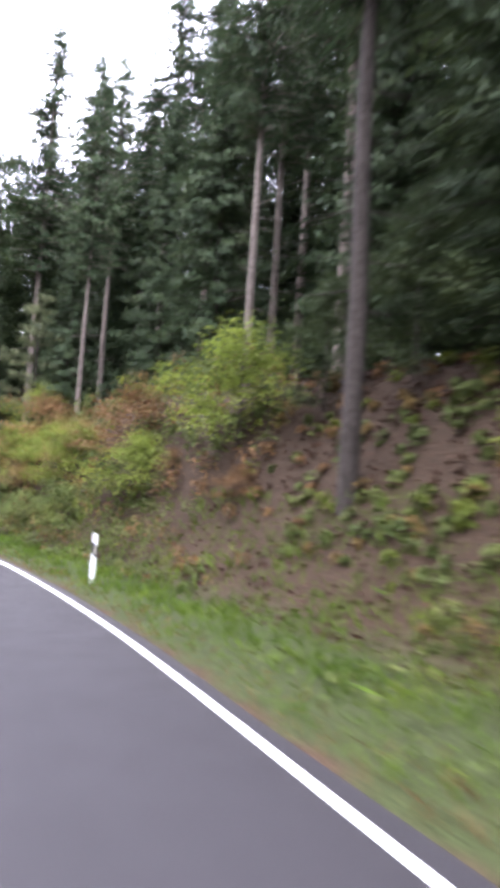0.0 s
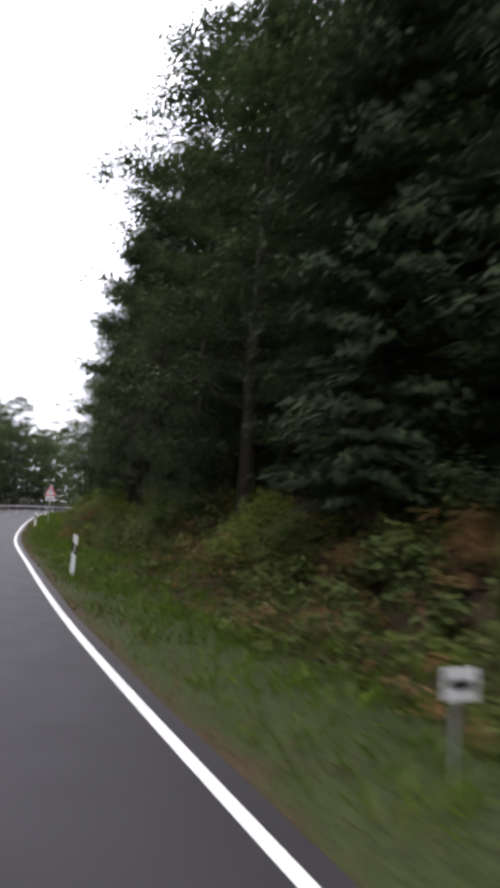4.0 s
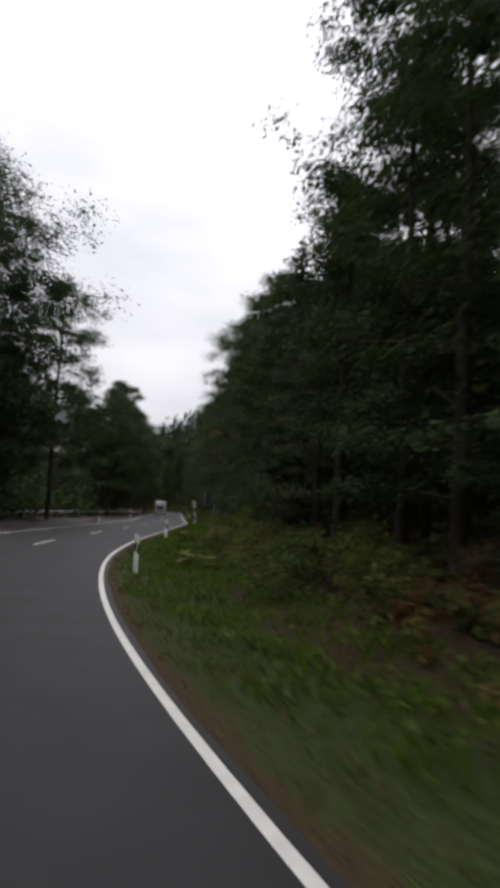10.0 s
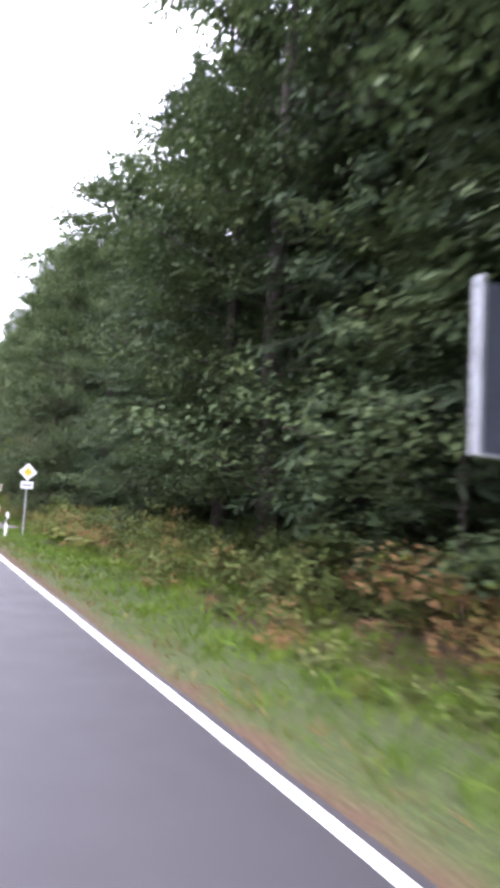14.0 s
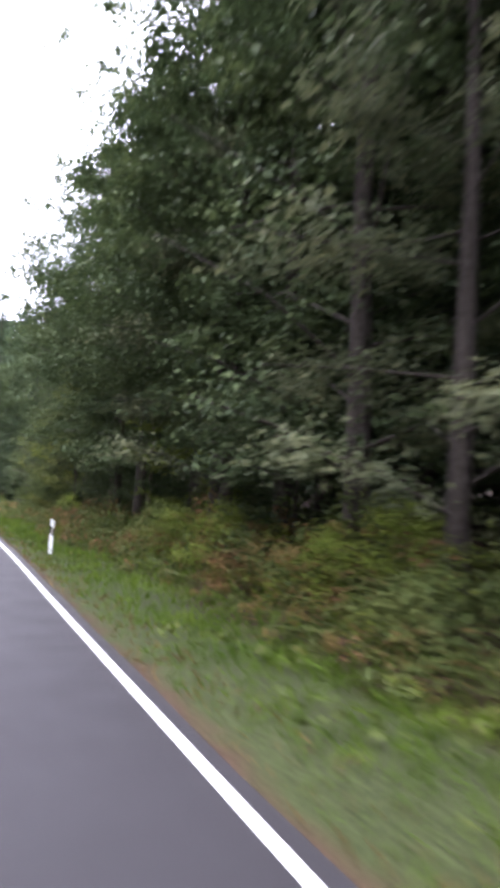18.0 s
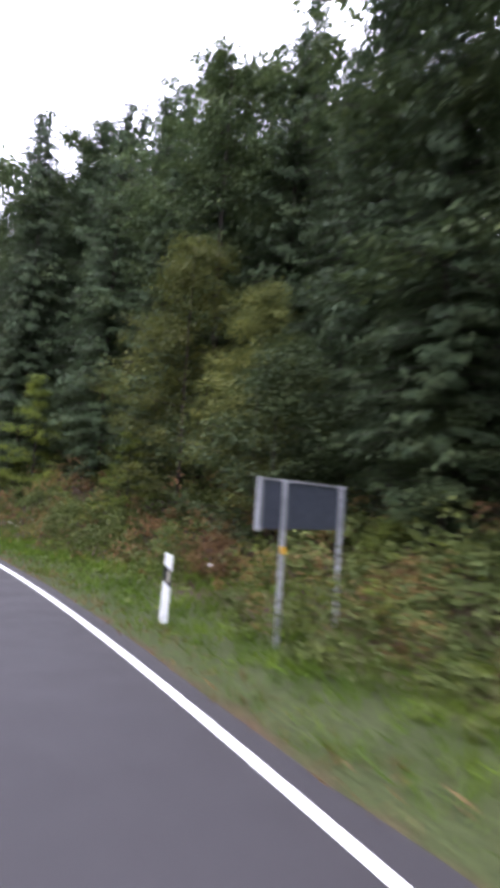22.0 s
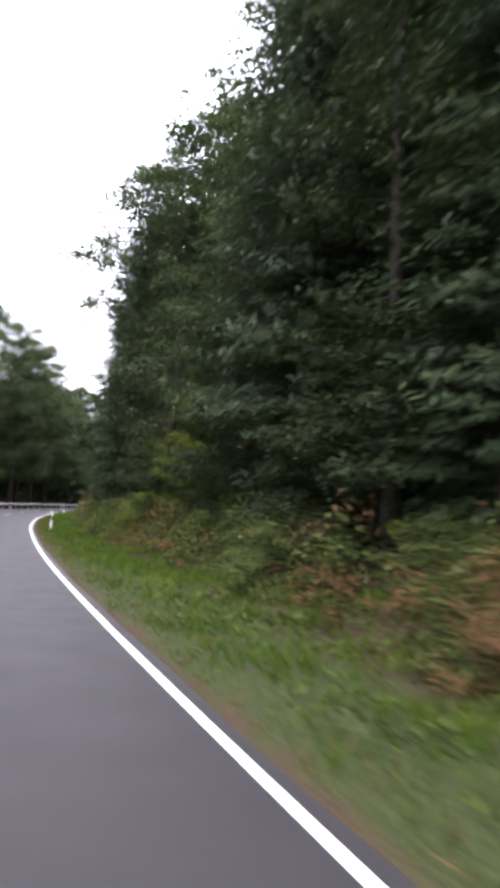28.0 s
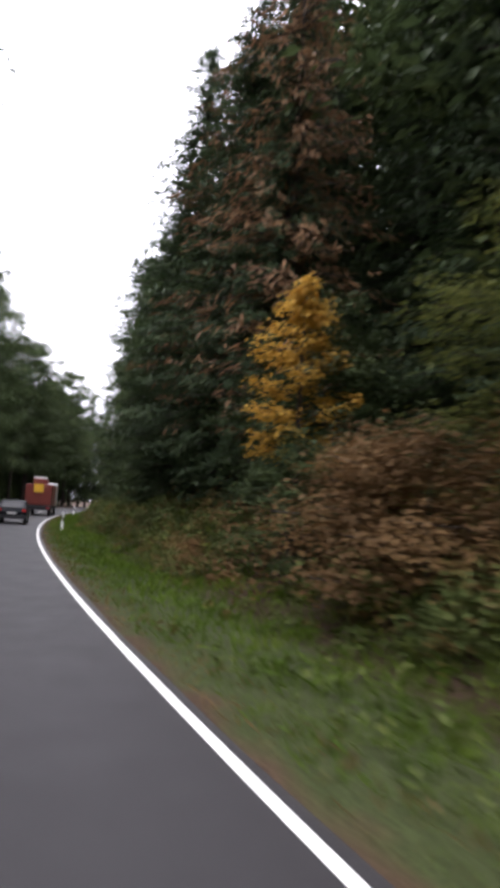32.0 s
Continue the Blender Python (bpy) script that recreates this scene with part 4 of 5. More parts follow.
for i, (s, o) in enumerate(((306.5, 3.0), (308.5, 3.6), (309.8, 2.8), (311.2, 3.8), (222, 2.6), (236, 2.4))):
    butterbur(s, o, 200 + i)


def umbel(s, o, tall, seed):
    """A flowering weed: thin stalk, flat white head."""
    g = np.random.default_rng(seed)
    root = tagged(new("white_flower"), "thin-stalked white flower head standing in the grass", "flower", "white flowers on the verge")
    x, y = on_line(s, o)
    root.location = (float(x), float(y), float(height(s, o)))
    part("stalk", rod(bmesh.new(), (0, 0, -0.05), (0, 0, tall), 0.006, 5), BRAMBLE, root)
    c = np.column_stack([g.normal(0, 0.03, (22, 2)), tall + g.uniform(-0.01, 0.03, 22)])
    tagged(part_np("flower_head", leaves(c, g.normal(0, 0.2, (22, 3)) + [0, 0, 1], g.normal(0, 1, (22, 3)), 0.032, 0.028), PETAL, root, "flat white flower head"), kind="stuff")


rf = random.Random(5)
for i, (s0, o0) in enumerate(((466.3, 2.6), (466.9, 2.9), (467.2, 2.5), (465.6, 2.2), (466.6, 3.3), (449.5, 2.2), (529.3, 2.6), (185, 2.0), (186.5, 2.3), (190, 2.1), (194, 1.8), (604, 2.2), (606, 2.6), (640, 1.9))):
    umbel(s0, o0, rf.uniform(0.4, 0.8), i)


# ---- grass and undergrowth ----
def scatter(name, seed, per_m2, o_from, o_to, mat, size, upright, spread, label, keep=None):
    """Blades or leaves strewn along the right-hand verge and bank."""
    g = np.random.default_rng(seed)
    span = S_MAX - S_MIN
    count = int(per_m2 * span * (o_to - o_from))
    s = g.uniform(S_MIN, S_MAX - 1, count)
    o = g.uniform(o_from, o_to, count)
    ok = np.ones(count, bool) if keep is None else keep(s, o, g)
    ok &= ~((s > J1 - 4) & (s < J1 + 31.5) & (o < np.interp(s, s1, w1) + 0.08)) & ~((s > J2 - 1) & (s < J2 + 22.5) & (o < np.interp(s, s2, w2) + 0.08))
    s, o = s[ok], o[ok]
    n = len(s)
    x, y = on_line(s, o)
    L = size * g.uniform(0.5, 1.4, n) * (0.75 + 0.5 * smooth(o, 0.5, 1.6)) * (1 + 0.35 * np.sin(s * 1.9 + o * 2.3) * np.sin(s * 0.8 - o * 1.7))
    z = height(s, o)
    a = g.uniform(0, 2 * pi, n)
    flat = np.column_stack([np.cos(a), np.sin(a), np.zeros(n)])
    along = flat * spread + np.column_stack([np.zeros((n, 2)), np.full(n, upright)]) + g.normal(0, 0.15, (n, 3))
    along = unit(along)
    c = np.column_stack([x, y, z]) + along * (L * 0.45)[:, None]
    return c, along, L, g


def strew(name, seed, per_m2, o_from, o_to, mat, size, thin, upright, spread, label, category, keep=None, lift=0.0):
    c, along, L, g = scatter(name, seed, per_m2, o_from, o_to, mat, size, upright, spread, label, keep)
    n = len(c)
    if lift:
        c = c + np.column_stack([np.zeros((n, 2)), g.uniform(0, lift, n)])
    normal = g.normal(0, 1, (n, 3)) * [1, 1, 0.4] + [0, 0, 1.0 - upright]
    ob = new(name, mesh_np(name, *leaves(c, normal, along, L, L * thin, 0.05), mat))
    return tagged(ob, label, category, kind="stuff")


def patchy(scale, level, soft=0.2, phase=0.0):
    def keep(s, o, g):
        f = np.sin(s / scale + phase) + 0.7 * np.sin(s / scale * 2.3 + 1.7 + phase + o) + 0.5 * np.sin(s / scale * 5.1 + o * 2)
        return g.random(len(s)) < np.clip((f - level) / soft, 0, 1)
    return keep


def bank_only(level, phase):
    inner = patchy(4.0, level, 0.5, phase)

    def keep(s, o, g):
        b = np.interp(s, BANK_S, BANK[:, 1])
        return inner(s, o, g) & (o > b - 0.3 + g.normal(0, 0.3, len(s)))
    return keep


def mown(s, o, g):
    """Thin at the asphalt's edge, then in tufts with gaps."""
    tuft = np.sin(s * 2.9 + 1.3 * np.sin(o * 3.1)) * np.sin(o * 4.3 + s * 0.7) + 0.6 * np.sin(s * 7.1 - o * 5.3)
    edge = smooth(o + 0.14 * np.sin(s * 1.7) + 0.1 * np.sin(s * 5.3), 0.28, 0.7)
    return g.random(len(s)) < edge * np.clip(0.78 + 0.4 * tuft, 0.25, 1)


strew("verge_grass", 1, 150, 0.34, 4.2, GRASS, 0.2, 0.085, 0.8, 0.65, "short green grass on the verge", "grass", mown)
strew("dry_verge_grass", 2, 34, 0.24, 1.0, DRY_GRASS, 0.2, 0.1, 0.6, 0.7, "dry yellow-brown grass at the road's edge", "grass")


# how high the weeds stand on the bank, by second abreast
WEEDY = np.array([(-3, 0.2), (0, 0.11), (0.55, 0.12), (0.8, 0.9), (1.2, 1.1), (1.8, 0.7), (2.5, 0.45), (3.5, 0.45), (5.5, 0.6), (6.3, 0.5), (6.8, 0.32), (7.5, 0.34), (8, 0.5), (11, 0.4), (12.5, 0.55), (13.5, 0.95), (15, 1.0), (17, 0.7), (18.5, 0.95), (20, 0.8), (20.8, 0.3), (21.8, 0.35), (22.3, 0.8), (23, 0.95), (26, 1.05), (29, 1.0), (32, 1.0), (44, 1.0)])
WEEDY_S = np.array([S(t) if t >= 0 else t * 20 for t in WEEDY[:, 0]])


# how far the mown strip reaches, by second abreast
MOWN = np.array([(-3, 1.85), (1, 1.8), (2, 2.4), (3, 2.1), (5.5, 1.9), (8.5, 2.2), (9.5, 3.0), (12, 2.9), (13, 2.2), (16, 2.0), (22, 1.8), (24, 1.7), (26.5, 2.0), (28.3, 2.7), (31.2, 2.7), (33, 2.3), (44, 2.3)])
MOWN_S = np.array([S(t) if t >= 0 else t * 20 for t in MOWN[:, 0]])


def mound(s, o):
    """Height of the weeds and brambles over the ground: soft humps that begin past the mown strip."""
    hump = np.sin(s * 0.83 + 1.4 * np.sin(o * 0.9)) * np.sin(o * 1.5 + s * 0.29) + 0.6 * np.sin(s * 1.9 - o * 1.2) + 0.35 * np.sin(s * 3.7 + o * 2.9)
    start = np.interp(s, MOWN_S, MOWN[:, 1]) + 0.35 * np.sin(s * 0.21) + 0.2 * np.sin(s * 0.77 + 1)
    return np.interp(s, WEEDY_S, WEEDY[:, 1]) * smooth(o, start, start + 1.3) * np.clip(1.1 + 0.5 * hump, 0.3, 2.0)


def cover(name, seed, clumps, mat, size, thin, phase, level, label):
    """A patchwork of domed clumps of one kind of weed over the humps."""
    g = np.random.default_rng(seed)
    s = g.uniform(S_MIN, S_MAX - 1, clumps)
    line = np.interp(s, STYLE_S, STYLE[:, 3])
    o = 1.7 + (line - 1.2) * g.random(clumps) ** 1.15
    f = np.sin(s / 2.6 + phase + 0.8 * np.sin(o + phase)) + 0.7 * np.sin(s / 1.1 + 1.7 * phase + o * 1.3) + 0.5 * np.sin(o * 2.3 - s / 4.3 + phase)
    m = mound(s, o)
    keep = (g.random(clumps) < np.clip((f - level) / 0.7, 0.1, 1)) & (m > 0.08)
    keep &= ~((s > J1 - 6) & (s < J1 + 31) & (o < np.interp(s, s1, w1) + 0.8)) & ~((s > J2 - 3) & (s < J2 + 23) & (o < np.interp(s, s2, w2) + 0.8))
    s, o, m = s[keep], o[keep], m[keep]
    r = (0.16 + 0.34 * g.random(len(s))) * np.clip(m * 1.6, 0.45, 1.15)
    x, y = on_line(s, o)
    mid = np.column_stack([x, y, height(s, o) + m * g.uniform(0.1, 0.85, len(s))])
    k = 42
    d = unit(g.normal(0, 1, (len(s), k, 3)) + [0, 0, 0.55])
    c = (mid[:, None] + d * (r[:, None] * g.uniform(0.55, 1.1, (len(s), k)))[..., None]).reshape(-1, 3)
    d = d.reshape(-1, 3)
    n = len(c)
    L = size * g.uniform(0.5, 1.35, n) * np.repeat(0.95 + 0.6 * smooth(o, 2.6, 4.4), k)
    normal = g.normal(0, 0.3, (n, 3)) + d * 0.7 + [0, 0, 0.25]
    along = g.normal(0, 0.7, (n, 3)) + d * [0.6, 0.6, -0.5]
    tagged(new(name, mesh_np(name, *leaves(c, normal, along, L, L * thin, 0.08), mat)), label, "undergrowth", kind="stuff")


cover("bramble_cover", 3, 29000, BRAMBLE, 0.09, 0.6, 0.0, -0.7, "green brambles and nettles humped along the bank")
cover("bracken_cover", 4, 7000, BRACKEN, 0.11, 0.34, 2.4, -0.35, "rust-brown withered bracken on the bank")
cover("tan_weeds", 6, 7000, LEAF_TAN, 0.1, 0.3, 4.1, 0.0, "yellow-brown dry weeds on the bank")
cover("pale_weeds", 7, 7000, LEAF_LIGHT, 0.09, 0.55, 5.3, 0.45, "yellow-green leafy weeds on the bank")
def littered(s, o, g):
    """Brown fallen leaves and twigs on the bare banks."""
    b = np.interp(s, BANK_S, BANK[:, 1])
    bare = np.maximum(1 - smooth(s, 13, 17), smooth(s, 118, 128) * (1 - smooth(s, 168, 182)))
    return (o > b + 0.2 + g.normal(0, 0.3, len(s))) & (g.random(len(s)) < 0.12 + 0.88 * bare)


strew("leaf_litter", 8, 90, 2.2, 7.5, LITTER, 0.1, 0.5, 0.12, 1.0, "brown fallen leaves and twigs on the bank", "leaf litter", littered, 0.03)
strew("weed_leaves", 5, 44, 0.9, 4.5, BRAMBLE, 0.085, 0.65, 0.2, 0.9, "broad-leaved green weeds in the grass", "undergrowth", patchy(3.0, 0.2, 0.5, 1.0), 0.15)


def thicket(name, seed, count, lo, hi, o_from, o_to, mat, size, label, left=False):
    """Low leafy growth that closes the wood between the stems."""
    g = np.random.default_rng(seed)
    s = g.uniform(S_MIN, S_MAX - 1, count) if not left else np.where(g.random(count) < 0.6, g.uniform(90, 345, count), g.uniform(610, S_MAX - 1, count))
    line = np.interp(s, STYLE_S, STYLE[:, 3])
    o = -12.0 - g.uniform(o_from, o_to, count) if left else line + g.uniform(o_from, o_to, count)
    bare = np.interp(s, STYLE_S, STYLE[:, 2])
    keep = g.random(count) > (0 if left else 0.75) * bare
    keep &= (np.sin(s * 1.1 + o) + np.sin(s * 0.43 - o * 1.7) + np.sin(o * 2.1 + s * 0.3)) > (-1.1 if left or lo > 0.3 else 0.2)
    s, o = s[keep], o[keep]
    n = len(s)
    x, y = on_line(s, o)
    top = hi * (0.55 + 0.45 * np.sin(s * 0.37 + o * 0.9) * np.sin(s * 0.19 - o * 0.5))
    c = np.column_stack([x, y, height(s, o) + lo + (top - lo) * g.random(n) ** 1.2])
    L = size * g.uniform(0.5, 1.3, n)
    normal = g.normal(0, 0.5, (n, 3)) + [0, 0, 0.7]
    along = g.normal(0, 1, (n, 3)) * [1, 1, 0.4]
    return tagged(new(name, mesh_np(name, *leaves(c, normal, along, L, L * 0.6), mat)), label, "undergrowth", kind="stuff")


thicket("thicket", 21, 190000, 0.1, 4.2, 1.6, 8.0, LEAF, 0.2, "dense dark green low growth between the trees")
# needle green picked for its darkness, standing for shade inside the wood
thicket("deep_thicket", 22, 165000, 0.4, 11.5, 7.0, 30.0, NEEDLE, 0.7, "low growth deep in the wood, needle-dark in place of shade")
thicket("far_side_thicket", 23, 110000, 0.1, 10.0, 0.0, 14.0, LEAF, 0.5, "dark leafy growth across the road", True)


def far_woods():
    """Wooded slopes beyond the wood's edge, far behind the near trees."""
    g = np.random.default_rng(31)
    n = 26000
    s, o = g.uniform(60, S_MAX - 1, n), -g.uniform(34, 120, n)
    x, y = on_line(s, o)
    keep = np.ones(n, bool)
    for k in range(0, len(LINE), 6):
        keep &= (x - LINE[k, 0]) ** 2 + (y - LINE[k, 1]) ** 2 > 30 ** 2
    s, o, x, y = s[keep], o[keep], x[keep], y[keep]
    top = 16 + 0.16 * (-o - 34) + 4 * np.sin(s * 0.11 + o * 0.2) * np.sin(s * 0.07 - o * 0.13)
    m = len(s)
    c = np.column_stack([x, y, top * g.random(m) ** 0.6])
    L = g.uniform(1.2, 2.6, m)
    return tagged(new("far_woods", mesh_np("far_woods", *leaves(c, g.normal(0, 0.6, (m, 3)) + [0, 0, 0.4], g.normal(0, 1, (m, 3)), L, L * 0.6), LEAF)), "dark wooded slope beyond the road", "woods", kind="stuff")


far_woods()


def hill_woods():
    """Conifers and broadleaf crowns that cover the hill beyond the road's bend, one mass of foliage far behind the edge of the wood."""
    g = np.random.default_rng(33)
    trees, k = 520, 150
    s, o = g.uniform(405, 668, trees), g.uniform(34, 104, trees)
    x, y = on_line(s, o)
    tall, conifer = g.uniform(16, 25, trees), g.random(trees) < 0.6
    u = g.random((trees, k)) ** 0.7
    reach = np.where(conifer[:, None], (1 - u) * 3.4 + 0.2, 4.4 * np.sqrt(np.clip(1 - (2 * u - 0.9) ** 2 / 1.25, 0.02, 1)))
    a, r = g.uniform(0, 2 * pi, (trees, k)), g.uniform(0.6, 1.1, (trees, k))
    c = np.stack([x[:, None] + np.cos(a) * reach * r, y[:, None] + np.sin(a) * reach * r, height(s, o)[:, None] + u * tall[:, None]], -1).reshape(-1, 3)
    n = len(c)
    L = g.uniform(0.8, 1.7, n)
    out = np.stack([np.cos(a), np.sin(a), np.full(a.shape, -0.4)], -1).reshape(-1, 3)
    tagged(new("hill_woods", mesh_np("hill_woods", *leaves(c, g.normal(0, 0.4, (n, 3)) + [0, 0, 0.7] + out * 0.5, out, L, L * 0.5), NEEDLE)), "dark wooded hill beyond the road's bend", "woods", kind="stuff")


hill_woods()


# ---- things beside the road ----
def stand(root, s, o, turn=0.0, sink=0.0):
    """Sets a thing at station s, offset o, its -y side facing the traffic that comes along the lane."""
    x, y = on_line(s, o)
    root.matrix_basis = Matrix.Translation((float(x), float(y), float(height(s, o)) - sink)) @ pose(0, 0, 0, 0, 0, math.degrees(heading(s)) + turn)
    return root


def prism(outline, z0, z1, slant=0.0):
    """An upright prism over an outline in x, y; its top slants down towards +x."""
    bm = bmesh.new()
    lo = [bm.verts.new((x, y, z0)) for x, y in outline]
    hi = [bm.verts.new((x, y, z1 - slant * x)) for x, y in outline]
    bm.faces.new(list(reversed(lo)))
    bm.faces.new(hi)
    for i in range(len(outline)):
        k = (i + 1) % len(outline)
        bm.faces.new((lo[i], lo[k], hi[k], hi[i]))
    return bm


POST_SHAPE = [(-0.06, -0.035), (-0.045, -0.05), (0.045, -0.05), (0.06, -0.035), (0.05, 0.02), (0.015, 0.06), (-0.015, 0.06), (-0.05, 0.02)]


def delineator():
    root = tagged(new("delineator_post"), "white plastic roadside marker post with a black band", "marker post", "marker posts along the road")
    part("body", prism(POST_SHAPE, -0.3, 1.02, 0.4), WHITE, root)
    band = bmesh.new()
    k = len(POST_SHAPE)
    lo = [band.verts.new((x * 1.06, y * 1.06, 0.56 - 0.9 * x)) for x, y in POST_SHAPE]
    hi = [band.verts.new((x * 1.06, y * 1.06, 0.80 - 0.9 * x)) for x, y in POST_SHAPE]
    for i in range(k):
        band.faces.new((lo[i], lo[(i + 1) % k], hi[(i + 1) % k], hi[i]))
    part("band", band, BLACK, root, "slanting black band")
    part("reflector", box(bmesh.new(), 0.04, 0.012, 0.17, 0.0, -0.056, 0.68, 0.004), GLASS_BEAD, root, "pale upright reflector")
    return root


marker = delineator()
MARKERS = [(13.9, 1.15), (28.9, 1.1), (43.5, 0.85), (67.2, 0.72), (95.2, 0.89), (124.5, 0.78), (158.3, 0.93), (180.2, 0.95), (201.9, 0.9), (219.3, 0.86), (240, 1.07), (279.2, 1.08),
           (313.8, 1.18), (347, 1.1), (377.9, 1.18), (417.2, 1.36), (448.9, 1.2), (486.2, 1.17), (525.0, 1.29), (561, 1.15), (598.7, 1.07), (638.5, 1.3), (676, 1.2), (714, 1.2)]
stand(marker, *MARKERS[0])
for i, (s, o) in enumerate(MARKERS[1:]):
    copy_thing(marker, stand(new("spot"), s, o, (i * 7) % 5 - 2).matrix_basis @ pose(0, 0, 0, (i * 3) % 3 - 1, (i * 5) % 4 - 1, 0))
for s in (205, 235, 265, 295, 325, 655, 690, 725):
    copy_thing(marker, stand(new("spot"), s, -7.5, 180).matrix_basis)
for ob in [o for o in scene.objects if o.name.startswith("spot")]:
    D.objects.remove(ob)


def plate(bm, corners, y, thick=0.004):
    """A flat plate over corners in x, z, facing -y."""
    a = [bm.verts.new((x, y, z)) for x, z in corners]
    b = [bm.verts.new((x, y + thick, z)) for x, z in corners]
    bm.faces.new(a)
    bm.faces.new(list(reversed(b)))
    for i in range(len(a)):
        k = (i + 1) % len(a)
        bm.faces.new((a[i], b[i], b[k], a[k]))
    return bm


def rect(cx, cz, w, h):
    return [(cx - w / 2, cz - h / 2), (cx + w / 2, cz - h / 2), (cx + w / 2, cz + h / 2), (cx - w / 2, cz + h / 2)]


def pole(root, x, z1, r=0.03, y=0.03, z0=-0.4):
    return part("pole", rod(bmesh.new(), (x, y, z0), (x, y, z1), r, 10), STEEL, root, "grey galvanised pole")


def triangle(c, half):
    return [(-half, c - half * 0.577), (half, c - half * 0.577), (0, c + half * 1.155)]


def warning_sign():
    root = tagged(new("warning_sign"), "red-edged white triangular warning sign above a small plate", "road sign")
    pole(root, 0, 2.85)
    face = part("triangle", plate(bmesh.new(), triangle(2.48, 0.45), -0.02, 0.012), SIGN_RED, root, "red border of the triangle")
    part("rim", plate(bmesh.new(), triangle(2.48, 0.47), -0.012, 0.008), SIGN_WHITE, root)
    part("field", plate(bmesh.new(), triangle(2.475, 0.31), -0.025), SIGN_WHITE, face, "white field")
    part("stroke", plate(bmesh.new(), [(-0.022, 2.45), (0.022, 2.45), (0.04, 2.7), (-0.04, 2.7)], -0.03), BLACK, face, "black exclamation stroke")
    part("dot", plate(bmesh.new(), [(0.035 * cos(a * pi / 5), 2.39 + 0.035 * sin(a * pi / 5)) for a in range(10)], -0.03), BLACK, face, "black dot")
    small = part("lower_plate", plate(bmesh.new(), rect(0, 2.02, 0.64, 0.34), -0.02, 0.01), SIGN_WHITE, root, "white plate under the triangle")
    part("rim", plate(bmesh.new(), rect(0, 2.02, 0.66, 0.36), -0.008, 0.006), BLACK, small)
    part("pictogram", plate(bmesh.new(), [(-0.26, 1.94), (0.26, 1.94), (0.24, 1.99), (0.12, 2.0), (0.03, 2.04), (-0.05, 2.0), (-0.22, 1.99)], -0.026), BLACK, small, "black low car outline")
    return root


stand(warning_sign(), 131.1, 1.57)


def tourist_sign():
    root = tagged(new("tourist_sign"), "brown direction sign with a white border on two posts", "road sign")
    for x in (-0.95, 0.95):
        pole(root, x, 1.7, 0.035)
    panel = part("panel", plate(bmesh.new(), rect(0, 1.5, 2.5, 0.66), -0.03, 0.025), SIGN_WHITE, root, "white border")
    part("field", plate(bmesh.new(), rect(0, 1.5, 2.42, 0.58), -0.036), SIGN_BROWN, panel, "brown field")
    arrow = [(-0.95, 1.36), (-0.85, 1.36), (-0.85, 1.58), (-0.97, 1.66), (-0.97, 1.74), (-1.12, 1.62), (-0.97, 1.5), (-0.97, 1.57), (-0.95, 1.55)]
    part("arrow", plate(bmesh.new(), arrow, -0.041), SIGN_WHITE, panel, "white arrow bent to one side")
    part("word_bar", plate(bmesh.new(), rect(0.2, 1.5, 1.6, 0.13), -0.041), SIGN_WHITE, panel, "plain pale bar for unreadable writing")
    return root


stand(tourist_sign(), 61.0, 2.5, 20)


def station_plate():
    root = tagged(new("kilometre_plate"), "small white plate on a short post in the grass", "road sign")
    pole(root, 0, 0.6, 0.02)
    board = part("board", plate(bmesh.new(), rect(0, 0.68, 0.3, 0.22), -0.02, 0.01), SIGN_WHITE, root)
    part("number_bar", plate(bmesh.new(), rect(0, 0.68, 0.2, 0.07), -0.025), BLACK, board, "plain dark bar")
    return root


stand(station_plate(), 82, 1.6)
stand(station_plate(), 185.0, 3.9)
stand(station_plate(), S(31.8) + 6.8, 2.55, 0, 0.2)


def priority_sign():
    root = tagged(new("priority_sign"), "yellow and white diamond sign over a white plate", "road sign")
    pole(root, 0, 2.9)
    half = 0.37
    d = part("diamond", plate(bmesh.new(), [(0, 2.75 - half), (half, 2.75), (0, 2.75 + half), (-half, 2.75)], -0.02, 0.012), SIGN_WHITE, root, "white diamond")
    half = 0.2
    part("field", plate(bmesh.new(), [(0, 2.75 - half), (half, 2.75), (0, 2.75 + half), (-half, 2.75)], -0.026), SIGN_YELLOW, d, "yellow field")
    low = part("lower_plate", plate(bmesh.new(), rect(0, 2.2, 0.5, 0.3), -0.02, 0.01), SIGN_WHITE, root, "white plate")
    part("word_bar", plate(bmesh.new(), rect(0, 2.2, 0.36, 0.06), -0.026), SIGN_BACK, low, "plain grey bar")
    return root


stand(priority_sign(), 313.0, 1.79)


def small_square_sign():
    root = tagged(new("information_sign"), "small square sign with a dark ring over a white plate", "road sign")
    pole(root, 0, 2.3)
    b = part("board", plate(bmesh.new(), rect(0, 2.2, 0.5, 0.5), -0.02, 0.012), SIGN_WHITE, root)
    part("field", plate(bmesh.new(), rect(0, 2.2, 0.4, 0.4), -0.026), SIGN_BROWN, b, "dark brown field")
    part("dot", plate(bmesh.new(), [(0.12 * cos(a * pi / 6), 2.2 + 0.12 * sin(a * pi / 6)) for a in range(12)], -0.031), SIGN_WHITE, b, "pale disc")
    part("lower_plate", plate(bmesh.new(), rect(0.04, 0.75, 0.45, 0.32), -0.02, 0.012), SIGN_WHITE, root, "white plate low on the pole")
    return root


stand(small_square_sign(), 334, 2.6)


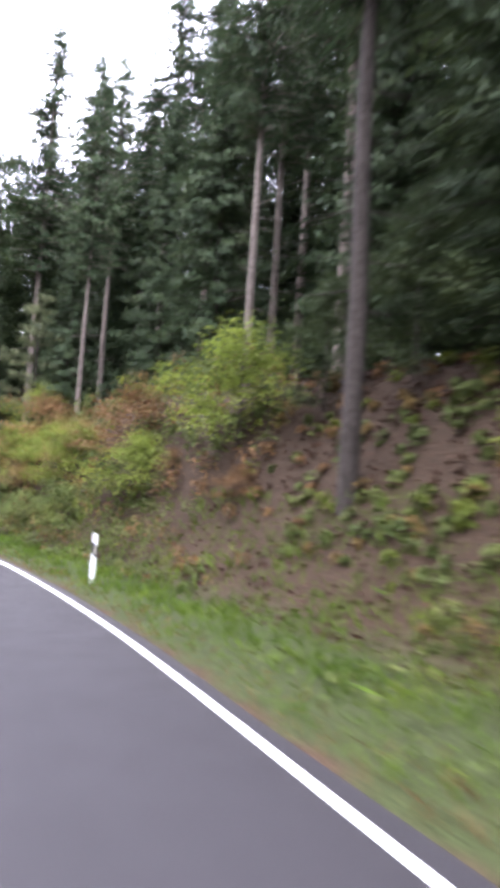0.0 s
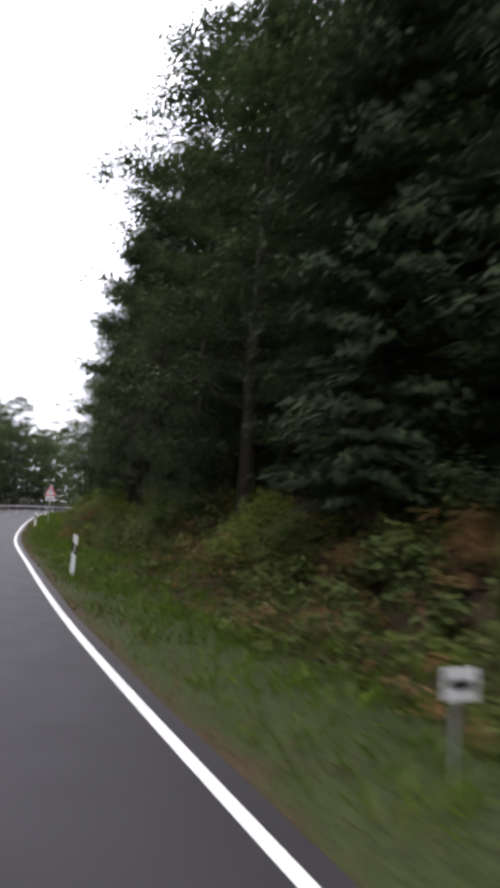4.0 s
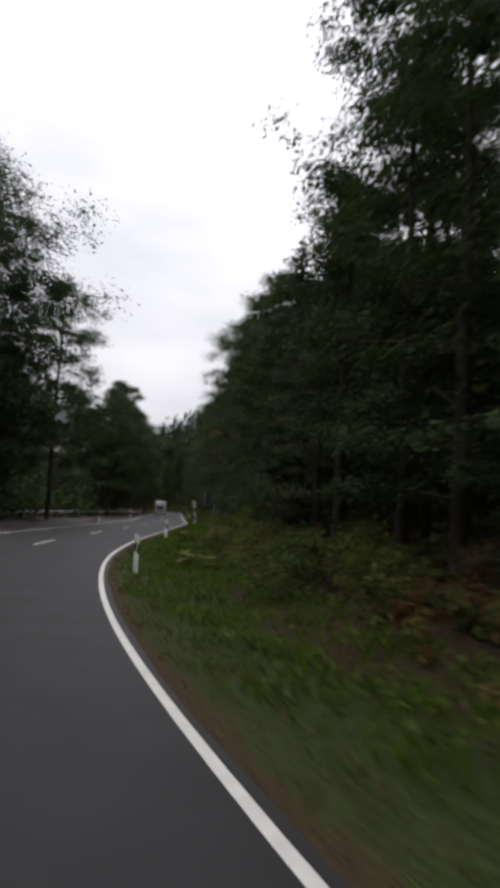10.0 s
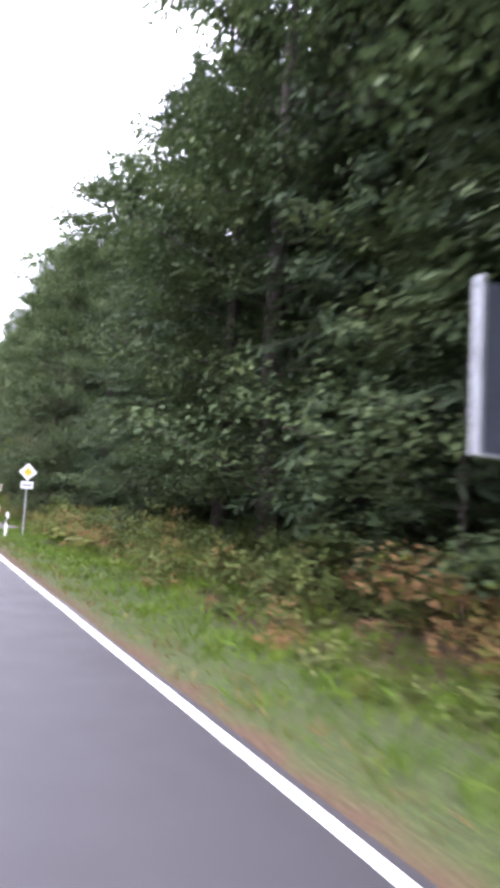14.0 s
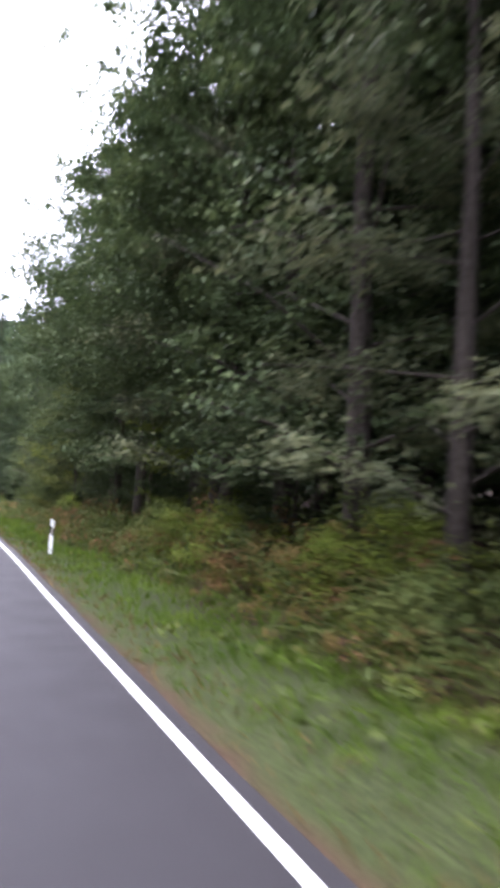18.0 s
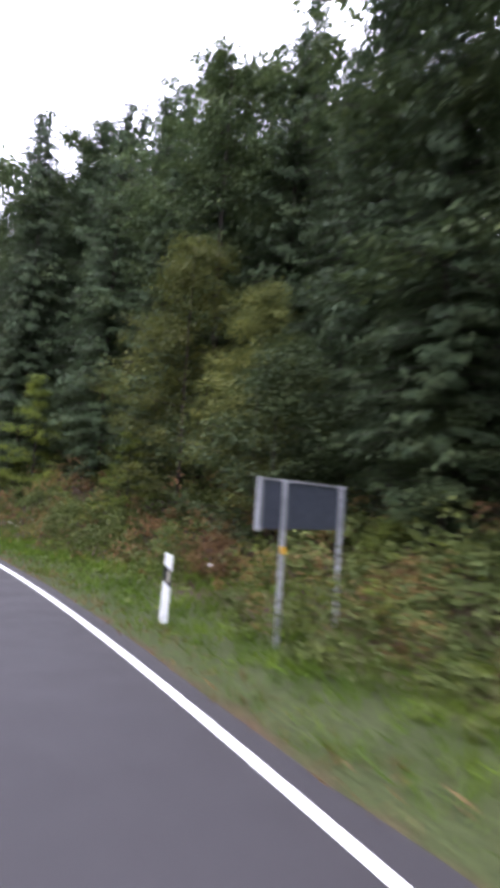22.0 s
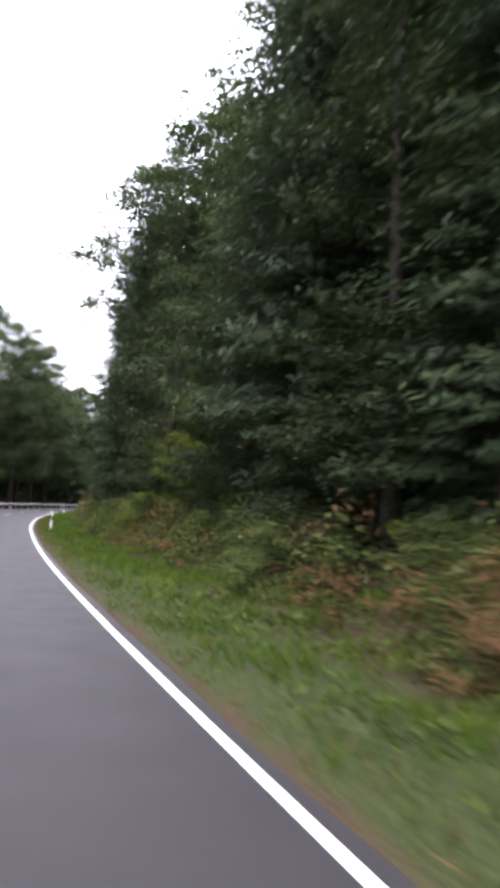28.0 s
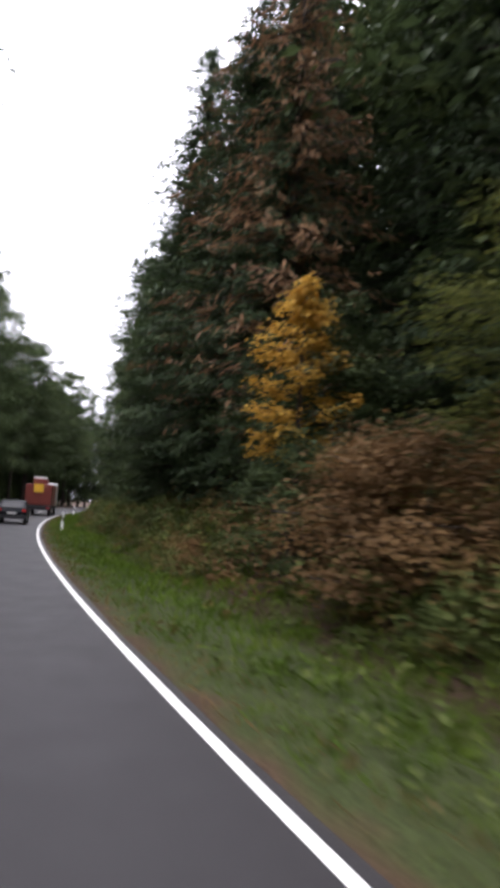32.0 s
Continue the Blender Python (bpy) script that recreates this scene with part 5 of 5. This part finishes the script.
def big_panel():
    """A large direction board seen from behind, on a lattice of steel."""
    root = tagged(new("direction_board"), "back of a large dark board on a lattice steel mast", "road sign")
    part("panel", box(bmesh.new(), 2.2, 0.03, 1.65, -0.5, 0.12, 3.42, 0.006), SIGN_BACK, root, "dark metal back")
    part("edge_profile", box(bmesh.new(), 0.07, 0.07, 1.69, -1.6, 0.11, 3.42, 0.01), STEEL, root, "pale metal edge")
    part("edge_profile", box(bmesh.new(), 2.2, 0.05, 0.04, -0.5, 0.11, 2.59, 0.008), STEEL, root, "pale metal edge")
    for x in (-0.3, 0.42):
        part("mast_leg", rod(bmesh.new(), (x, 0, -0.4), (x, 0, 4.2), 0.035, 8), STEEL, root)
    for z0, z1, a, b in ((0.3, 1.15, -0.3, 0.42), (1.15, 1.15, -0.3, 0.42), (1.15, 2.1, 0.42, -0.3), (2.1, 2.1, -0.3, 0.42), (2.1, 3.0, -0.3, 0.42), (3.0, 3.75, 0.42, -0.3), (0.3, 0.3, -0.3, 0.42)):
        part("brace", rod(bmesh.new(), (a, 0, z0), (b, 0, z1), 0.02, 6), STEEL, root)
    part("marker_plate", box(bmesh.new(), 0.1, 0.02, 0.2, -0.36, -0.05, 1.0, 0.004), SIGN_WHITE, root, "small white plate")
    return root


stand(big_panel(), 288.4, 3.8, 10)


def small_panel():
    root = tagged(new("direction_board"), "back of a low dark board on two posts", "road sign")
    part("panel", box(bmesh.new(), 2.15, 0.03, 0.64, 0, 0.05, 1.88, 0.006), SIGN_BACK, root, "dark metal back")
    part("edge_profile", box(bmesh.new(), 0.06, 0.07, 0.7, -1.08, 0.04, 1.88, 0.01), STEEL, root, "pale metal edge")
    part("edge_profile", box(bmesh.new(), 2.1, 0.05, 0.03, 0, 0.04, 2.21, 0.006), STEEL, root, "pale metal edge")
    for x in (-0.6, 0.85):
        pole(root, x, 2.22, 0.035, -0.01)
    part("clip", box(bmesh.new(), 0.08, 0.04, 0.1, -0.6, -0.03, 1.28, 0.01), SIGN_YELLOW, root, "yellow clip")
    return root


stand(small_panel(), 447.3, 2.65, 24)


# ---- crash barrier across the road ----
def edge(s):
    return -7.75 - 5.2 * smooth(s, 208, 232) * (1 - smooth(s, 296, 328))


def barrier(a, b):
    root = tagged(new("crash_barrier"), "galvanised steel crash barrier with a folded beam", "crash barrier")
    s = a
    while s < b:
        ss = np.linspace(s, s + 4.0, 4)
        prof = [(0.0, 0.44), (0.05, 0.5), (0.0, 0.59), (0.05, 0.68), (0.0, 0.75)]
        rows = []
        for dx, z in prof + [(d + 0.012, z) for d, z in reversed(prof)]:
            x, y = on_line(ss, edge(ss) + dx)
            rows.append(np.column_stack([x, y, np.full(4, z)]))
        v = np.stack(rows, 1)
        k = len(rows)
        i, j = np.meshgrid(np.arange(3), np.arange(k), indexing="ij")
        q = np.stack([i * k + j, i * k + (j + 1) % k, (i + 1) * k + (j + 1) % k, (i + 1) * k + j], -1).reshape(-1, 4)
        part_np("beam", (v.reshape(-1, 3), q), STEEL, root, smooth=True)
        x, y = on_line(s + 0.1, float(edge(s + 0.1)) - 0.15)
        m = bmesh.new()
        box(m, 0.1, 0.12, 1.1, float(x), float(y), 0.15, 0.01)
        part("post", m, STEEL, root)
        s += 4.0
    return root


barrier(84, 330)
barrier(640, 744)


# ---- vehicles ----
def wheel(root, x, y, r, w):
    m = Matrix.Translation((x, y, r)) @ pose(0, 0, 0, 0, 90, 0)
    t = bmesh.new()
    bmesh.ops.create_cone(t, cap_ends=True, segments=18, radius1=r, radius2=r, depth=w, matrix=m)
    tyre = part("wheel", t, TYRE, root)
    h = bmesh.new()
    bmesh.ops.create_cone(h, cap_ends=True, segments=14, radius1=r * 0.6, radius2=r * 0.55, depth=w + 0.03, matrix=m)
    part("rim", h, STEEL, tyre)


def car():
    """A dark hatchback seen from behind; its tail points to -y."""
    root = tagged(new("car"), "dark hatchback driving ahead on the lane", "car")
    prof = [(-2.05, 0.35), (-2.1, 0.75), (-1.95, 1.0), (-1.55, 1.42), (-0.3, 1.48), (0.45, 1.36), (1.1, 0.98), (1.95, 0.82), (2.1, 0.55), (2.05, 0.3)]
    bm = bmesh.new()
    rings = []
    for x, inset in ((-0.89, 0.1), (-0.8, 0.0), (0.8, 0.0), (0.89, 0.1)):
        rings.append([bm.verts.new((x * (0.8 if z > 1.2 else 1), y * (1 - inset * 0.2), z - (inset * 0.3 if z > 0.5 else 0))) for y, z in prof])
    for a, b in zip(rings, rings[1:]):
        for i in range(len(prof)):
            k = (i + 1) % len(prof)
            bm.faces.new((a[i], a[k], b[k], b[i]))
    bm.faces.new(list(reversed(rings[0])))
    bm.faces.new(rings[-1])
    bmesh.ops.recalc_face_normals(bm, faces=bm.faces)
    part("body", bm, CAR_BLACK, root)
    g = bmesh.new()
    v = [g.verts.new(p) for p in ((-0.66, -1.985, 1.02), (0.66, -1.985, 1.02), (0.56, -1.63, 1.38), (-0.56, -1.63, 1.38))]
    g.faces.new(v)
    part("rear_window", g, CAR_GLASS, root)
    for x in (-0.72, 0.72):
        part("tail_lamp", box(bmesh.new(), 0.22, 0.08, 0.18, x, -2.07, 0.86, 0.02), LAMP_RED, root, "red tail lamp")
    part("number_plate", box(bmesh.new(), 0.52, 0.02, 0.11, 0, -2.1, 0.68, 0.004), SIGN_WHITE, root, "plain pale plate")
    part("bumper", box(bmesh.new(), 1.7, 0.16, 0.22, 0, -2.06, 0.46, 0.04), BLACK, root)
    for x in (-0.78, 0.78):
        for y in (-1.3, 1.3):
            wheel(root, x, y, 0.32, 0.2)
    return root


def lorry():
    """A red lorry with a white cab, seen from behind."""
    root = tagged(new("lorry"), "red load-carrying lorry with a white cab", "lorry")
    part("chassis", box(bmesh.new(), 2.3, 7.5, 0.25, 0, -0.3, 0.85, 0.04), BLACK, root)
    part("load_box", box(bmesh.new(), 2.45, 4.6, 2.0, 0, -1.7, 2.0, 0.08), TRUCK_RED, root, "red body")
    part("tank", box(bmesh.new(), 1.3, 1.6, 0.7, 0, -2.4, 3.2, 0.15), TRUCK_RED, root, "red upper housing")
    part("top_lamp_bar", box(bmesh.new(), 1.2, 0.3, 0.16, 0, -3.0, 3.62, 0.04), SIGN_WHITE, root, "white bar on top")
    part("rear_panel", box(bmesh.new(), 0.9, 0.05, 0.8, 0, -4.03, 2.6, 0.02), SIGN_YELLOW, root, "yellow panel")
    part("cab", box(bmesh.new(), 2.4, 1.9, 2.3, 0, 2.3, 2.1, 0.15), VAN_WHITE, root, "white cab")
    part("windscreen", box(bmesh.new(), 2.1, 0.05, 0.9, 0, 3.24, 2.5, 0.02), CAR_GLASS, root)
    part("bumper", box(bmesh.new(), 2.4, 0.15, 0.25, 0, -4.05, 0.7, 0.03), BLACK, root)
    for x in (-1.0, 1.0):
        part("tail_lamp", box(bmesh.new(), 0.3, 0.06, 0.15, x, -4.13, 0.75, 0.02), LAMP_RED, root, "red tail lamp")
        for y in (-2.9, -1.7, 2.2):
            wheel(root, x * 1.05, y, 0.48, 0.3)
    return root


def camper():
    """A white motor home that comes towards the camera; its front points to -y."""
    root = tagged(new("motor_home"), "white motor home coming along the far lane", "van")
    part("cab", box(bmesh.new(), 2.0, 1.8, 1.5, 0, -2.3, 1.1, 0.2), VAN_WHITE, root)
    part("living_box", box(bmesh.new(), 2.25, 4.6, 2.3, 0, 0.9, 1.85, 0.1), VAN_WHITE, root)
    part("alcove", box(bmesh.new(), 2.2, 1.5, 0.9, 0, -1.9, 2.5, 0.25), VAN_WHITE, root)
    part("windscreen", box(bmesh.new(), 1.7, 0.06, 0.55, 0, -3.19, 1.55, 0.02), CAR_GLASS, root)
    part("grille", box(bmesh.new(), 1.2, 0.06, 0.3, 0, -3.2, 0.85, 0.02), BLACK, root)
    for x in (-0.8, 0.8):
        part("headlamp", box(bmesh.new(), 0.3, 0.06, 0.2, x, -3.2, 0.9, 0.03), GLASS_BEAD, root)
        for y in (-2.1, 2.0):
            wheel(root, x * 1.12, y, 0.34, 0.22)
    return root


stand(car(), 684, -1.75)
stand(lorry(), 709, -1.7)
stand(camper(), 352, -4.8)
